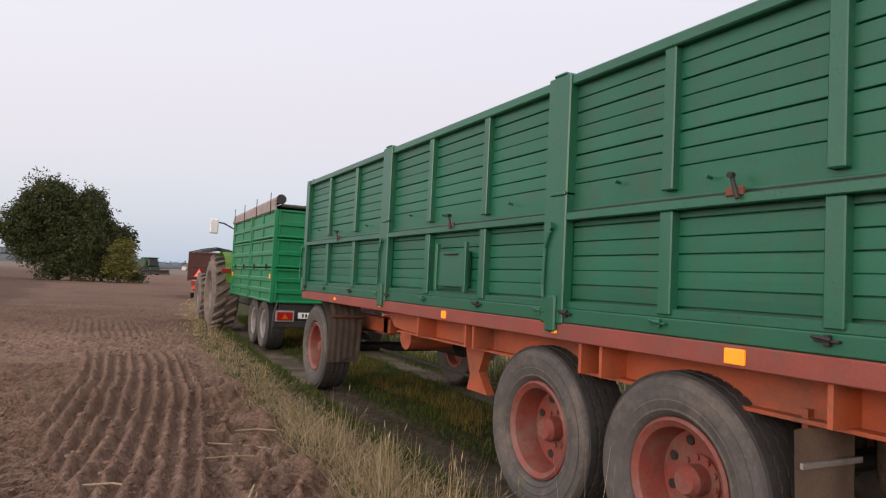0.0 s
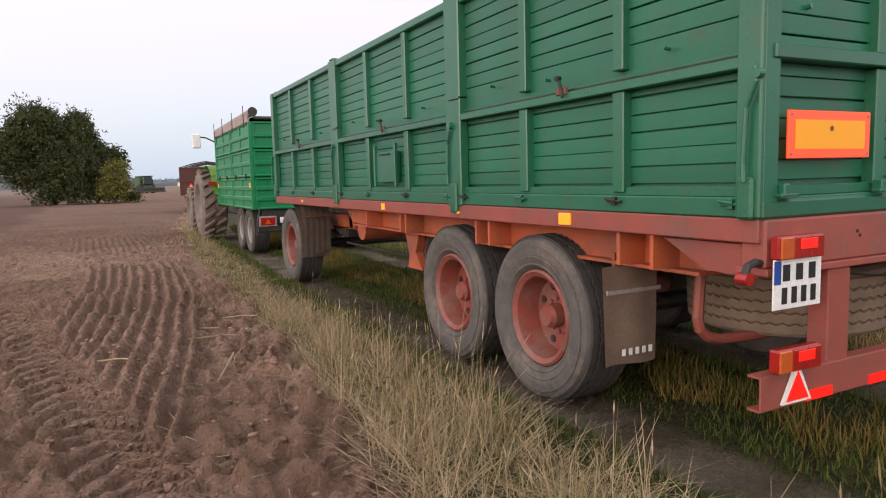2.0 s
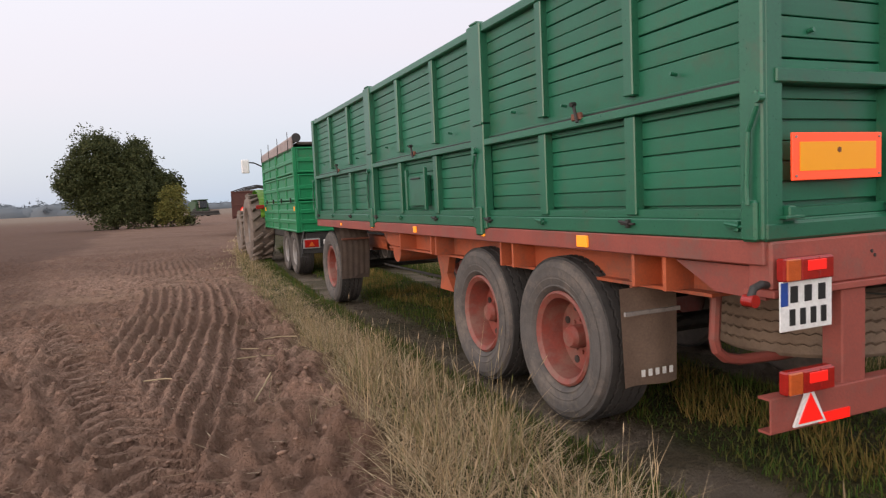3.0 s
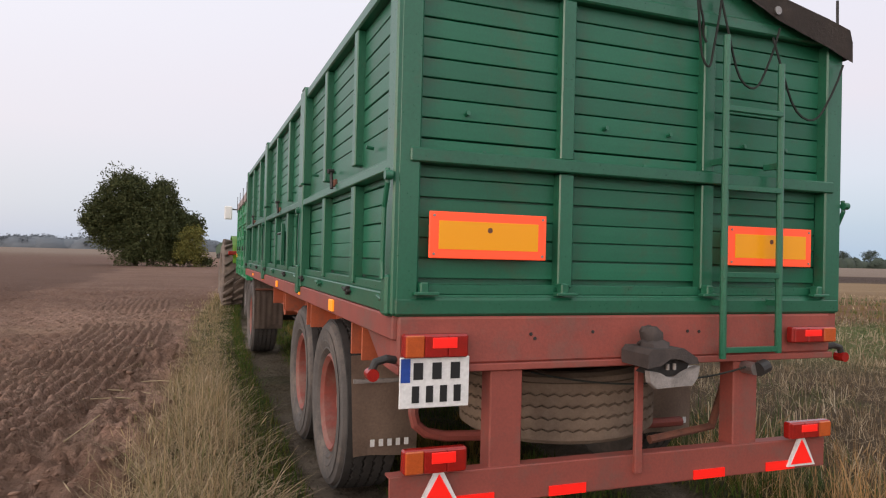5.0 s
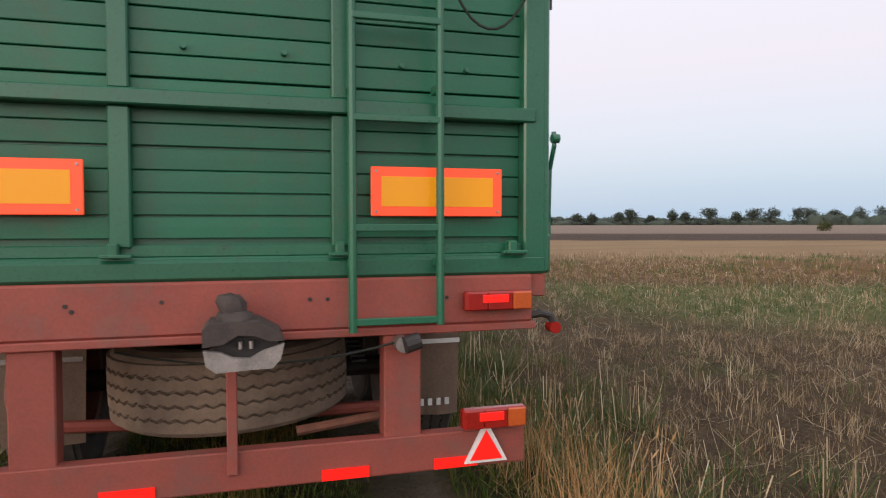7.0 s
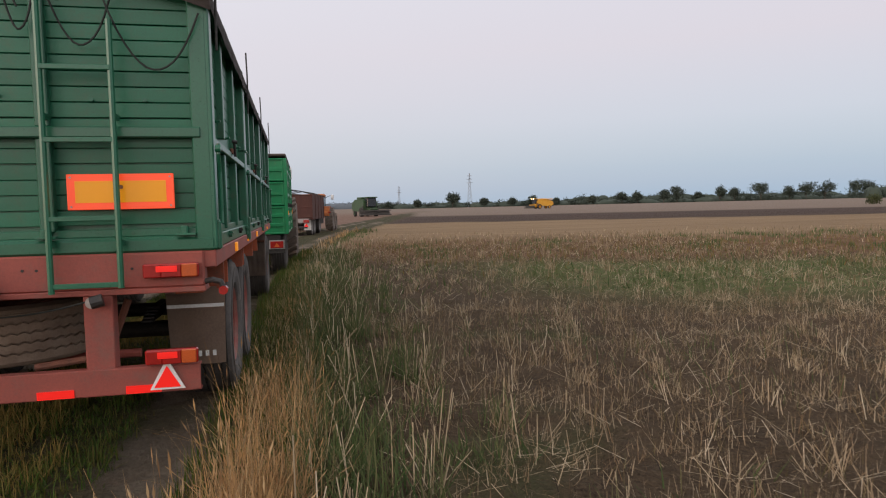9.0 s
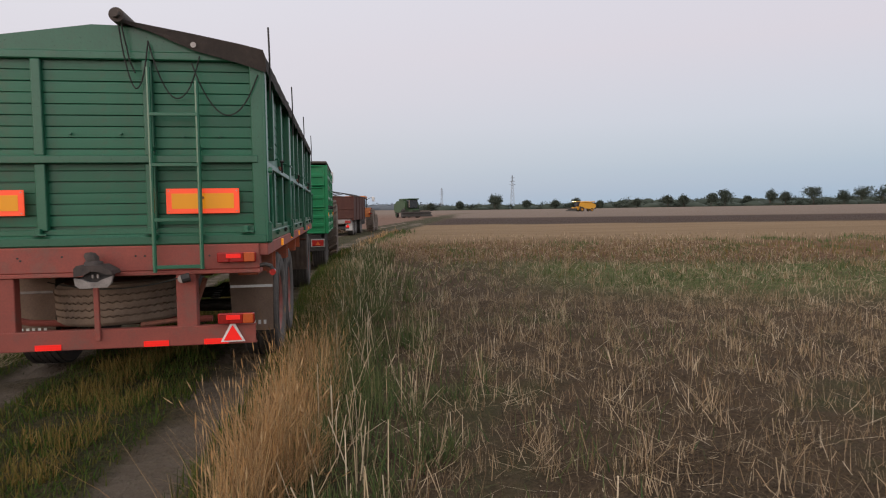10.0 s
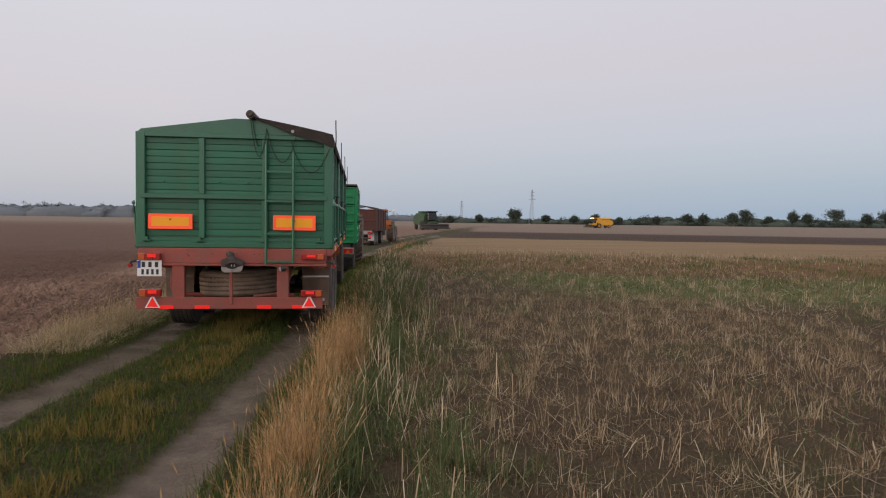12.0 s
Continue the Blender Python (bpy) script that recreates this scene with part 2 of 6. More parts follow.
PALE_TARP = material("pale_grey_tarpaulin", (0.36, 0.29, 0.27), (0.26, 0.21, 0.20), rough=0.7, scale=3, grain=30, bump=0.4,
                     dirt=(0.16, 0.12, 0.10), dirt_amount=0.2)
RAG = material("dusty_rag_and_cover", (0.31, 0.28, 0.26), (0.15, 0.135, 0.125), rough=0.9, scale=14, grain=90, bump=0.4)
DUSTY_CAP = material("dusty_iron_cap", (0.070, 0.055, 0.049), (0.036, 0.031, 0.029), rough=0.85, scale=12, grain=80, bump=0.3)
CORD = material("dark_cord", (0.018, 0.022, 0.018), rough=0.8, bump=0)
LIME = material("lime_green_paint", (0.20, 0.42, 0.03), (0.16, 0.36, 0.03), rough=0.35, scale=3, grain=50, bump=0.03, dirt=(0.2, 0.22, 0.1), dirt_amount=0.15)
GLASS = material("dark_cab_glass", (0.02, 0.025, 0.03), rough=0.12, bump=0, spec=0.8)
MUDDY_TYRE = material("muddy_tractor_tyre", (0.17, 0.135, 0.11), (0.085, 0.072, 0.062), rough=0.92, scale=6, grain=60, bump=0.3,
                      dirt=(0.24, 0.18, 0.14), dirt_amount=0.4)
GREY_RIM = material("grey_wheel_disc", (0.30, 0.29, 0.28), (0.22, 0.20, 0.19), rough=0.6, scale=6, grain=60, bump=0.1, dirt=(0.2, 0.16, 0.13), dirt_amount=0.4)
BROWN = material("rust_brown_box_paint", (0.085, 0.032, 0.024), (0.06, 0.024, 0.019), rough=0.88, scale=2, grain=40, bump=0.15, dirt=(0.12, 0.06, 0.045), dirt_amount=0.2)
ORANGE = material("orange_machine_paint", (0.55, 0.16, 0.02), (0.45, 0.12, 0.02), rough=0.45, bump=0.05, scale=3)
COMBINE_GREEN = material("combine_green_paint", (0.030, 0.075, 0.022), (0.022, 0.052, 0.018), rough=0.5, scale=2, bump=0.05, dirt=(0.07, 0.07, 0.045), dirt_amount=0.2)
YELLOW = material("yellow_machine_paint", (0.72, 0.36, 0.03), (0.62, 0.30, 0.03), rough=0.45, scale=2, bump=0.05, dirt=(0.45, 0.3, 0.1), dirt_amount=0.2)
DUSTY_DARK = material("dusty_dark_machinery", (0.05, 0.045, 0.04), (0.08, 0.07, 0.06), rough=0.8, scale=4, bump=0.1)
HEADLIGHT = glowing("headlight", (1.0, 0.80, 0.45), 14)
BARK = material("tree_bark", (0.09, 0.07, 0.055), (0.05, 0.04, 0.032), rough=0.95, scale=6, grain=40, bump=0.5, stretch=(1, 1, 0.25))
LEAF = leafy("tree_leaves", [(0.038, 0.050, 0.018), (0.062, 0.074, 0.025), (0.050, 0.060, 0.021), (0.090, 0.094, 0.034)], through_light=0.15)
LEAF_YELLOW = leafy("yellowing_shrub_leaves", [(0.10, 0.115, 0.028), (0.19, 0.17, 0.045), (0.14, 0.14, 0.035)], through_light=0.2)
FAR_LEAF = leafy("distant_foliage", [(0.045, 0.060, 0.046), (0.062, 0.078, 0.058), (0.052, 0.070, 0.052)], through_light=0.1)
# the haze of distance is mixed into this foliage's base colour
HAZE_TINTED_LEAF = leafy("haze_tinted_far_woods", [(0.13, 0.148, 0.165), (0.145, 0.163, 0.18), (0.118, 0.135, 0.152)], through_light=0.0)
BLEACHED_GRASS = leafy("bleached_verge_grass", [(0.37, 0.26, 0.15), (0.49, 0.365, 0.225), (0.22, 0.155, 0.085), (0.58, 0.46, 0.305), (0.13, 0.12, 0.05)])
DRY_GRASS = leafy("dry_golden_grass", [(0.38, 0.215, 0.085), (0.50, 0.305, 0.135), (0.22, 0.122, 0.055), (0.58, 0.40, 0.21), (0.14, 0.088, 0.040)])
MIXED_GRASS = leafy("half_dry_verge_grass", [(0.085, 0.115, 0.032), (0.38, 0.27, 0.145), (0.14, 0.155, 0.052), (0.48, 0.35, 0.20), (0.24, 0.185, 0.085)])
GREEN_GRASS = leafy("low_green_grass", [(0.028, 0.062, 0.009), (0.048, 0.094, 0.012), (0.084, 0.112, 0.017), (0.125, 0.10, 0.026), (0.019, 0.038, 0.007)])
RUSSET_GRASS = leafy("russet_low_weeds", [(0.20, 0.125, 0.032), (0.12, 0.112, 0.026), (0.26, 0.165, 0.05)])
WEED = leafy("dark_green_weeds", [(0.050, 0.088, 0.028), (0.085, 0.125, 0.038), (0.15, 0.155, 0.066), (0.065, 0.105, 0.034), (0.22, 0.18, 0.09)])
STUBBLE = leafy("cut_stubble_stalks", [(0.40, 0.285, 0.165), (0.16, 0.11, 0.065), (0.64, 0.50, 0.33), (0.07, 0.050, 0.032), (0.50, 0.37, 0.23), (0.24, 0.145, 0.075), (0.14, 0.13, 0.055)])
STRAW = leafy("loose_straw", [(0.58, 0.46, 0.30), (0.40, 0.30, 0.185), (0.72, 0.60, 0.43)])
LITTER = leafy("brown_crop_litter", [(0.050, 0.033, 0.020), (0.13, 0.084, 0.047), (0.022, 0.016, 0.011), (0.33, 0.235, 0.14), (0.075, 0.047, 0.026), (0.065, 0.058, 0.025)])

# ---- ground ----
def road_x(y):
    """The middle of the farm track: straight under the trailers, then bending away to the right."""
    y = np.asarray(y, float)
    bend = 0.0029 * np.clip(y - 3, 0, 37) ** 2 + 0.2146 * np.clip(y - 40, 0, None)
    return np.where(y < 0, 0.075 * np.clip(y, -14, 0), 0.0) - 0.08 + bend


def soft(a, lo, hi):
    s = np.clip((a - lo) / (hi - lo), 0, 1)
    return s * s * (3 - 2 * s)


def wobble(x, y, seed, size):
    """Smooth random relief between about -1 and 1."""
    rng = np.random.RandomState(seed)
    total = np.zeros_like(x)
    for k in range(9):
        a, f, p = rng.uniform(0, 6.283), rng.uniform(0.6, 1.8) / size * 6.283, rng.uniform(0, 6.283)
        total += np.sin((x * math.cos(a) + y * math.sin(a)) * f + p + 1.3 * np.sin((y * math.cos(a) - x * math.sin(a)) * f * 0.61 + k))
    return total / 4.5


def crumbs(x, y, seed, size):
    """Uneven crumbly relief between 0 and 1, one random height to each lump."""
    table = np.random.RandomState(seed).rand(128, 128)
    gx, gy = x / size + 0.35 * np.sin(y / size * 0.7), y / size + 0.35 * np.sin(x / size * 0.6)
    ix, iy = np.floor(gx).astype(int), np.floor(gy).astype(int)
    fx, fy = soft(gx - ix, 0.2, 0.8), soft(gy - iy, 0.2, 0.8)
    v = lambda i, j: table[(ix + i) % 128, (iy + j) % 128]
    return (v(0, 0) * (1 - fx) + v(1, 0) * fx) * (1 - fy) + (v(0, 1) * (1 - fx) + v(1, 1) * fx) * fy


def soil_edge(y):
    """Where the ploughed soil ends, beside the middle of the track."""
    return -2.06 - 0.29 * (1 - soft(y, 0.5, 4.5))


def zones(x, y):
    """How much each place is ploughed soil, bare wheel rut, or far bands of the field."""
    u = x - road_x(y)
    edge = soil_edge(y) + 0.13 * wobble(x, y, 3, 2.0)
    soil = 1 - soft(u, edge - 0.14, edge + 0.14)
    rut_w = 0.31 + 0.06 * wobble(x, y, 5, 2.0)
    rut = np.maximum(1 - soft(np.abs(u - 0.92), rut_w * 0.6, rut_w), 1 - soft(np.abs(u + 0.98), rut_w * 0.6, rut_w))
    field = soft(u, 1.9 + 0.2 * wobble(x, y, 6, 3), 2.5)
    rut = rut * (0.35 + 0.65 * soft(wobble(x, y, 7, 1.2), -0.75, 0.0))
    return u, soil, rut, field


def relief(x, y):
    u, soil, rut, field = zones(x, y)
    near = np.exp(-np.clip(np.hypot(x + 3.5, y - 6) - 16, 0, None) / 14)
    # drilled ridges that swing with the headland, crossed by a tractor's lugged wheel track, with clods between
    sweep = 0.011 * np.clip(11.0 - y, 0, 11.5) ** 2 + 0.004 * np.clip(y - 12.5, 0, 30) ** 1.4
    r = x + sweep + 0.02 * wobble(x, y, 8, 1.2)
    headland = (1 - soft(y + 0.5 * (x + 3.0) ** 2 + 0.25 * wobble(x, y, 9, 1.0), 11.7, 12.5)) * soft(y + 0.3 * wobble(x, y, 18, 0.6), 0.2, 1.0)
    track_x = x + 3.78 + 0.19 * np.clip(y - 2.7, -1.5, 9) + 0.02 * wobble(x, y, 19, 0.8)
    track = (1 - soft(np.abs(track_x), 0.2, 0.29)) * (1 - soft(y, 8.5, 9.8))
    strip = soft(r, -4.0, -3.85) * (1 - soft(r, -2.52, -2.42)) * (1 - 0.85 * (1 - soft(track_x + 0.06 * wobble(x, y, 25, 0.5), -0.2, 0.2))) * headland * (1 - track)
    strip2 = (1 - soft(x + 0.19 * (y - 2.7), -4.12, -4.0)) * soft(x, -5.6, -5.2) * (1 - soft(y + 0.3 * wobble(x, y, 20, 0.9), 4.8, 5.6)) * 0.3
    strip3 = soft(y + 0.4 * wobble(x, y, 24, 0.9), 14, 15) * (1 - soft(y, 19, 20.5)) * soft(x, -4.6, -4.2) * (1 - soft(x, -2.7, -2.4)) * 0.35
    ridges = (0.5 + 0.5 * np.cos((r + 2.5) * 2 * math.pi / 0.152)) ** 0.7 * (0.82 + 0.36 * crumbs(x, y, 10, 0.09))
    clods = 0.45 * wobble(x, y, 11, 0.30) + 0.7 * crumbs(x, y, 12, 0.075) + 0.7 * crumbs(x, y, 14, 0.17) ** 2 - 0.5
    lug = np.sin((y + np.abs(track_x) * 0.9 * np.sign(track_x + 0.4)) * 2 * math.pi / 0.23)
    tread = track * (soft(lug, -0.35, 0.35) * 0.12 - 0.08 + 0.015 * crumbs(x, y, 15, 0.07))
    z = soil * near * (0.105 * (strip + strip2 + strip3) * ridges + 0.15 * clods * (1 - 0.65 * soft(y, 7, 12)) * (1 - 0.7 * strip) * (1 - 0.85 * track) + tread - 0.03)
    z = z + soil * 0.05 * wobble(x, y, 17, 2.6) * near
    z = z - (1 - soil) * near * (0.055 * rut) + (1 - soil) * (1 - rut) * near * 0.012 * wobble(x, y, 21, 0.4)
    lugs = 0.5 + 0.5 * np.sin(y * 2 * math.pi / 0.16 + 4 * np.sign(u) * np.abs(np.abs(u) - 0.95) * 6)
    z = z + rut * near * 0.026 * lugs
    z = z + field * near * 0.02 * wobble(x, y, 23, 0.7)
    # the land rises a little far off
    z = z + 0.000004 * np.clip(np.hypot(x, y) - 60, 0, 900) ** 2 * 0.5
    return z


def stretched(core, far, growth):
    out, step = [], core[1] - core[0]
    lo, hi = core[0], core[-1]
    a, b, left, right = lo, hi, [], []
    s = step
    while a > -far:
        s *= growth
        a -= s
        left.append(a)
    s = core[-1] - core[-2]
    while b < far:
        s *= growth
        b += s
        right.append(b)
    return np.array(left[::-1] + list(core) + right)


def ground_material():
    m = bpy.data.materials.new("field_and_track")
    m.use_nodes = True
    nt = m.node_tree
    nodes, link = nt.nodes, nt.links.new
    bsdf = nodes["Principled BSDF"]
    geo = nodes.new("ShaderNodeNewGeometry")

    def tex(sc, detail=5.0, rough=0.6, stretch=None):
        n = nodes.new("ShaderNodeTexNoise")
        n.inputs["Scale"].default_value, n.inputs["Detail"].default_value, n.inputs["Roughness"].default_value = sc, detail, rough
        src = geo.outputs["Position"]
        if stretch:
            mp = nodes.new("ShaderNodeMapping")
            mp.inputs["Scale"].default_value = stretch
            link(src, mp.inputs[0])
            src = mp.outputs[0]
        link(src, n.inputs["Vector"])
        return n.outputs[0]

    def steps(v, lo, hi):
        n = nodes.new("ShaderNodeMapRange")
        n.inputs[1].default_value, n.inputs[2].default_value = lo, hi
        link(v, n.inputs[0])
        return n.outputs[0]

    def blend(fac, a, b):
        n = nodes.new("ShaderNodeMix")
        n.data_type = "RGBA"
        for sock, v in ((n.inputs[0], fac), (n.inputs[6], a), (n.inputs[7], b)):
            if hasattr(v, "is_linked"):
                link(v, sock)
            else:
                sock.default_value = (*v, 1) if isinstance(v, tuple) else v
        return n.outputs[2]

    def attr(name):
        n = nodes.new("ShaderNodeAttribute")
        n.attribute_name = name
        return n.outputs["Fac"]
    big, mid, fine = tex(0.35), tex(2.2, 6), tex(22, 5, 0.7)
    streak = tex(0.6, 5, 0.6, (0.12, 1.0, 1.0))
    soil = blend(steps(mid, 0.35, 0.68), (0.32, 0.192, 0.141), (0.45, 0.293, 0.218))
    soil = blend(steps(fine, 0.38, 0.8), soil, (0.095, 0.057, 0.042))
    soil = blend(steps(big, 0.45, 0.62), soil, (0.24, 0.145, 0.104))
    soil = blend(steps(streak, 0.52, 0.66), soil, (0.33, 0.212, 0.150))
    # blends the soil to a darker brown where its mask is set
    soil = blend(attr("darker_soil"), soil, blend(steps(fine, 0.35, 0.7), (0.13, 0.076, 0.056), (0.07, 0.042, 0.032)))
    verge = blend(steps(mid, 0.4, 0.65), (0.050, 0.050, 0.020), (0.10, 0.078, 0.040))
    verge = blend(steps(fine, 0.4, 0.7), verge, (0.028, 0.028, 0.012))
    dust = blend(steps(mid, 0.35, 0.7), (0.26, 0.205, 0.163), (0.155, 0.118, 0.092))
    litter = blend(steps(tex(1.1, 6), 0.38, 0.66), (0.044, 0.030, 0.019), (0.090, 0.061, 0.037))
    litter = blend(steps(tex(34, 6, 0.75), 0.35, 0.72), litter, (0.155, 0.108, 0.066))
    litter = blend(steps(tex(0.5, 4), 0.55, 0.72), litter, (0.080, 0.082, 0.036))
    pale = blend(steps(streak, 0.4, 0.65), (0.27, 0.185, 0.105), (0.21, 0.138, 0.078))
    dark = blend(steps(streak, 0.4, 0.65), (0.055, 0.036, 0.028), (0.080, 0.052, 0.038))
    # distance haze painted as a ground tone
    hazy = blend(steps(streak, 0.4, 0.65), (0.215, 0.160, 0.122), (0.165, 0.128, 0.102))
    russet = blend(steps(mid, 0.4, 0.65), (0.14, 0.074, 0.038), (0.22, 0.138, 0.076))
    green = blend(steps(mid, 0.4, 0.65), (0.095, 0.128, 0.038), (0.165, 0.160, 0.066))
    col = blend(attr("soil"), verge, soil)
    col = blend(attr("field"), col, litter)
    col = blend(attr("green"), col, green)
    col = blend(attr("russet"), col, russet)
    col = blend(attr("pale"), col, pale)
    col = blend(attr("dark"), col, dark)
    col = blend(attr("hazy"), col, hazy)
    col = blend(attr("rut"), col, dust)
    link(col, bsdf.inputs["Base Color"])
    bsdf.inputs["Roughness"].default_value = 0.97
    bsdf.inputs["Specular IOR Level"].default_value = 0.15
    b = nodes.new("ShaderNodeBump")
    b.inputs["Strength"].default_value, b.inputs["Distance"].default_value = 1.0, 0.05
    link(tex(30, 8, 0.75), b.inputs["Height"])
    lumps = nodes.new("ShaderNodeBump")
    lumps.inputs["Strength"].default_value, lumps.inputs["Distance"].default_value = 0.9, 0.10
    link(tex(9, 4, 0.6), lumps.inputs["Height"])
    link(b.outputs[0], lumps.inputs["Normal"])
    link(lumps.outputs[0], bsdf.inputs["Normal"])
    return m


def build_ground():
    xs = stretched(np.concatenate([np.arange(-9.5, -5.3, 0.045), np.arange(-5.3, -2.0, 0.024), np.arange(-2.0, 6.0, 0.07)]), 2600, 1.11)
    ys = stretched(np.concatenate([np.arange(-9.0, -0.5, 0.06), np.arange(-0.5, 9.5, 0.035), np.arange(9.5, 24.0, 0.06)]), 2600, 1.11)
    x, y = np.meshgrid(xs, ys)
    z = relief(x, y)
    nx, ny = len(xs), len(ys)
    idx = np.arange(nx * ny).reshape(ny, nx)
    faces = np.stack([idx[:-1, :-1], idx[:-1, 1:], idx[1:, 1:], idx[1:, :-1]], -1).reshape(-1, 4)
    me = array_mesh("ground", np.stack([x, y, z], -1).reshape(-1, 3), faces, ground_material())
    me.polygons.foreach_set("use_smooth", np.ones(len(faces), bool))
    u, soil, rut, field = zones(x, y)
    rut = rut * (np.abs(y - 10) < 60)
    w = wobble(x, y, 31, 9)
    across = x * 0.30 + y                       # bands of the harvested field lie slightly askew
    # second mask darkens soil to the left, far ahead and behind the trailer
    bands = {"soil": soil, "darker_soil": np.maximum(0.85 * soft(-x + 0.9 * w, 4.7, 7.6), np.maximum(0.55 * soft(y + 2 * w, 12, 20), 0.65 * soft(0.8 * w - y, -0.8, 2.2))), "rut": rut * (0.6 + 0.4 * w.clip(-1, 1)), "field": field,
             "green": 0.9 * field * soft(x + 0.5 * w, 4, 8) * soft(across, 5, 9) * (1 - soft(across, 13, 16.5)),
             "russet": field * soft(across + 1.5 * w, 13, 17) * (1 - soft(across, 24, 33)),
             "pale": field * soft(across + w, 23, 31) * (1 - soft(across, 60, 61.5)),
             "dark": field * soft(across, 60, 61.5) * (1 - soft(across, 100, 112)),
             # no field band: haze painted in, stronger with distance
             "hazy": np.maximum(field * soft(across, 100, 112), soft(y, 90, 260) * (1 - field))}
    for key, values in bands.items():
        a = me.attributes.new(key, "FLOAT", "POINT")
        a.data.foreach_set("value", np.clip(values, 0, 1).astype(np.float32).ravel())
    return tagged(new("ground", me), "flat farmland with ploughed brown soil, a rutted track and stubble", "ground", kind="structure")


build_ground()

# ---- the long green trailer ----
W, L, Z0, ZM, Z1 = 1.25, 8.36, 1.245, 1.915, 2.755   # half width, length, box bottom, middle joint, top rail
PILLARS = [0.0, 2.60, 5.42, 8.36]                    # the side is in three drop-side sections


def wheel(name, parent, m, radius, width, rim_r, tyre_mat, tread_mat, rim_mat, offset=0.0, twin=False):
    """A wheel round the x axis, its outer side towards -x."""
    hub = thing(name, "", "")
    for key in ("label", "category"):
        if key in hub:
            del hub[key]
    hub.parent, hub.matrix_basis = parent, m
    w = width / 2
    sh = radius * 0.962
    tyre = lathe([(-w * 0.62, rim_r), (-w * 0.86, rim_r + 0.03), (-w * 0.93, rim_r + 0.045), (-w * 0.91, rim_r + 0.055), (-w * 0.985, rim_r + 0.095), (-w * 0.97, rim_r + 0.102), (-w, (rim_r + radius) / 2), (-w * 0.985, (rim_r + radius) / 2 + 0.012), (-w, (rim_r + radius) / 2 + 0.05), (-w * 0.98, sh - 0.055), (-w * 0.92, sh - 0.015), (-w * 0.8, sh),
                  (w * 0.8, sh), (w * 0.92, sh - 0.015), (w * 0.98, sh - 0.055), (w, (rim_r + radius) / 2), (w * 0.86, rim_r + 0.03), (w * 0.62, rim_r)], 48)
    part("tyre", tyre, tyre_mat, hub, smooth=True)
    tread = bmesh.new()
    ribs = 5
    for k in range(ribs):
        c = (-0.66 + 1.32 * k / (ribs - 1)) * w
        h = 0.148 * w
        n = 110
        rings = []
        for i in range(n):
            a = 2 * math.pi * i / n
            zig = 0.006 * (1 if i % 2 else -1)
            rings.append([tread.verts.new((c + dx + (zig if dx * c < 0 or 0 < k < ribs - 1 else 0), r * math.cos(a), r * math.sin(a)))
                          for dx, r in ((-h, sh - 0.01), (-h + 0.004, radius - 0.012 * (abs(c) / w) ** 2), (h - 0.004, radius - 0.012 * (abs(c) / w) ** 2), (h, sh - 0.01))])
        for i in range(n):
            a, b = rings[i], rings[(i + 1) % n]
            for q in range(3):
                tread.faces.new((a[q], a[q + 1], b[q + 1], b[q]))
    part("tread", tread, tread_mat, hub)
    rim = lathe([(-w * 0.80, rim_r + 0.012), (-w * 0.86, rim_r - 0.004), (-w * 0.74, rim_r - 0.035), (-w * 0.30, rim_r - 0.05),
                 (w * 0.10, rim_r * 0.80), (w * 0.16, rim_r * 0.42), (w * 0.16, 0.02), (w * 0.24, 0.02), (w * 0.24, rim_r * 0.45),
                 (w * 0.2, rim_r * 0.86), (w * 0.75, rim_r - 0.03), (w * 0.8, rim_r + 0.01)], 40)
    r = part("rim", rim, rim_mat, hub, smooth=True)
    for k in range(8):
        a = 2 * math.pi * k / 8 + 0.2
        hole = C((w * 0.09, rim_r * 0.64 * math.cos(a), rim_r * 0.64 * math.sin(a)), (w * 0.14, rim_r * 0.64 * math.cos(a), rim_r * 0.64 * math.sin(a)), 0.026, 10)
        part("hand_hole", hole, BLACK, r)
    part("hub", cyl(cyl(C((-w * 0.35, 0, 0), (w * 0.2, 0, 0), rim_r * 0.26, 20), (-w * 0.52, 0, 0), (-w * 0.35, 0, 0), rim_r * 0.20, 18, rim_r * 0.26), (w * 0.05, 0, 0), (w * 0.2, 0, 0), rim_r * 0.42, 24),
         rim_mat, hub, smooth=True)
    for k in range(10):
        a = 2 * math.pi * k / 10
        part("wheel_nut", C((-w * 0.02, rim_r * 0.36 * math.cos(a), rim_r * 0.36 * math.sin(a)), (w * 0.1, rim_r * 0.36 * math.cos(a), rim_r * 0.36 * math.sin(a)), 0.016, 6), rim_mat, r)
    return hub


def bars_of_text(parent, m, rows, mat, width, height, name="marking"):
    """Writing that stays plain: one bar a character."""
    for r, count in enumerate(rows):
        for k in range(count):
            cw = width / count
            x0 = -width / 2 + k * cw + cw * 0.24
            z0 = height / 2 - (r + 1) * height / len(rows) + height / len(rows) * 0.14
            part(name, B(x0, x0 + cw * 0.5, -0.002, 0.002, z0, z0 + height / len(rows) * 0.72, m=m), mat, parent)


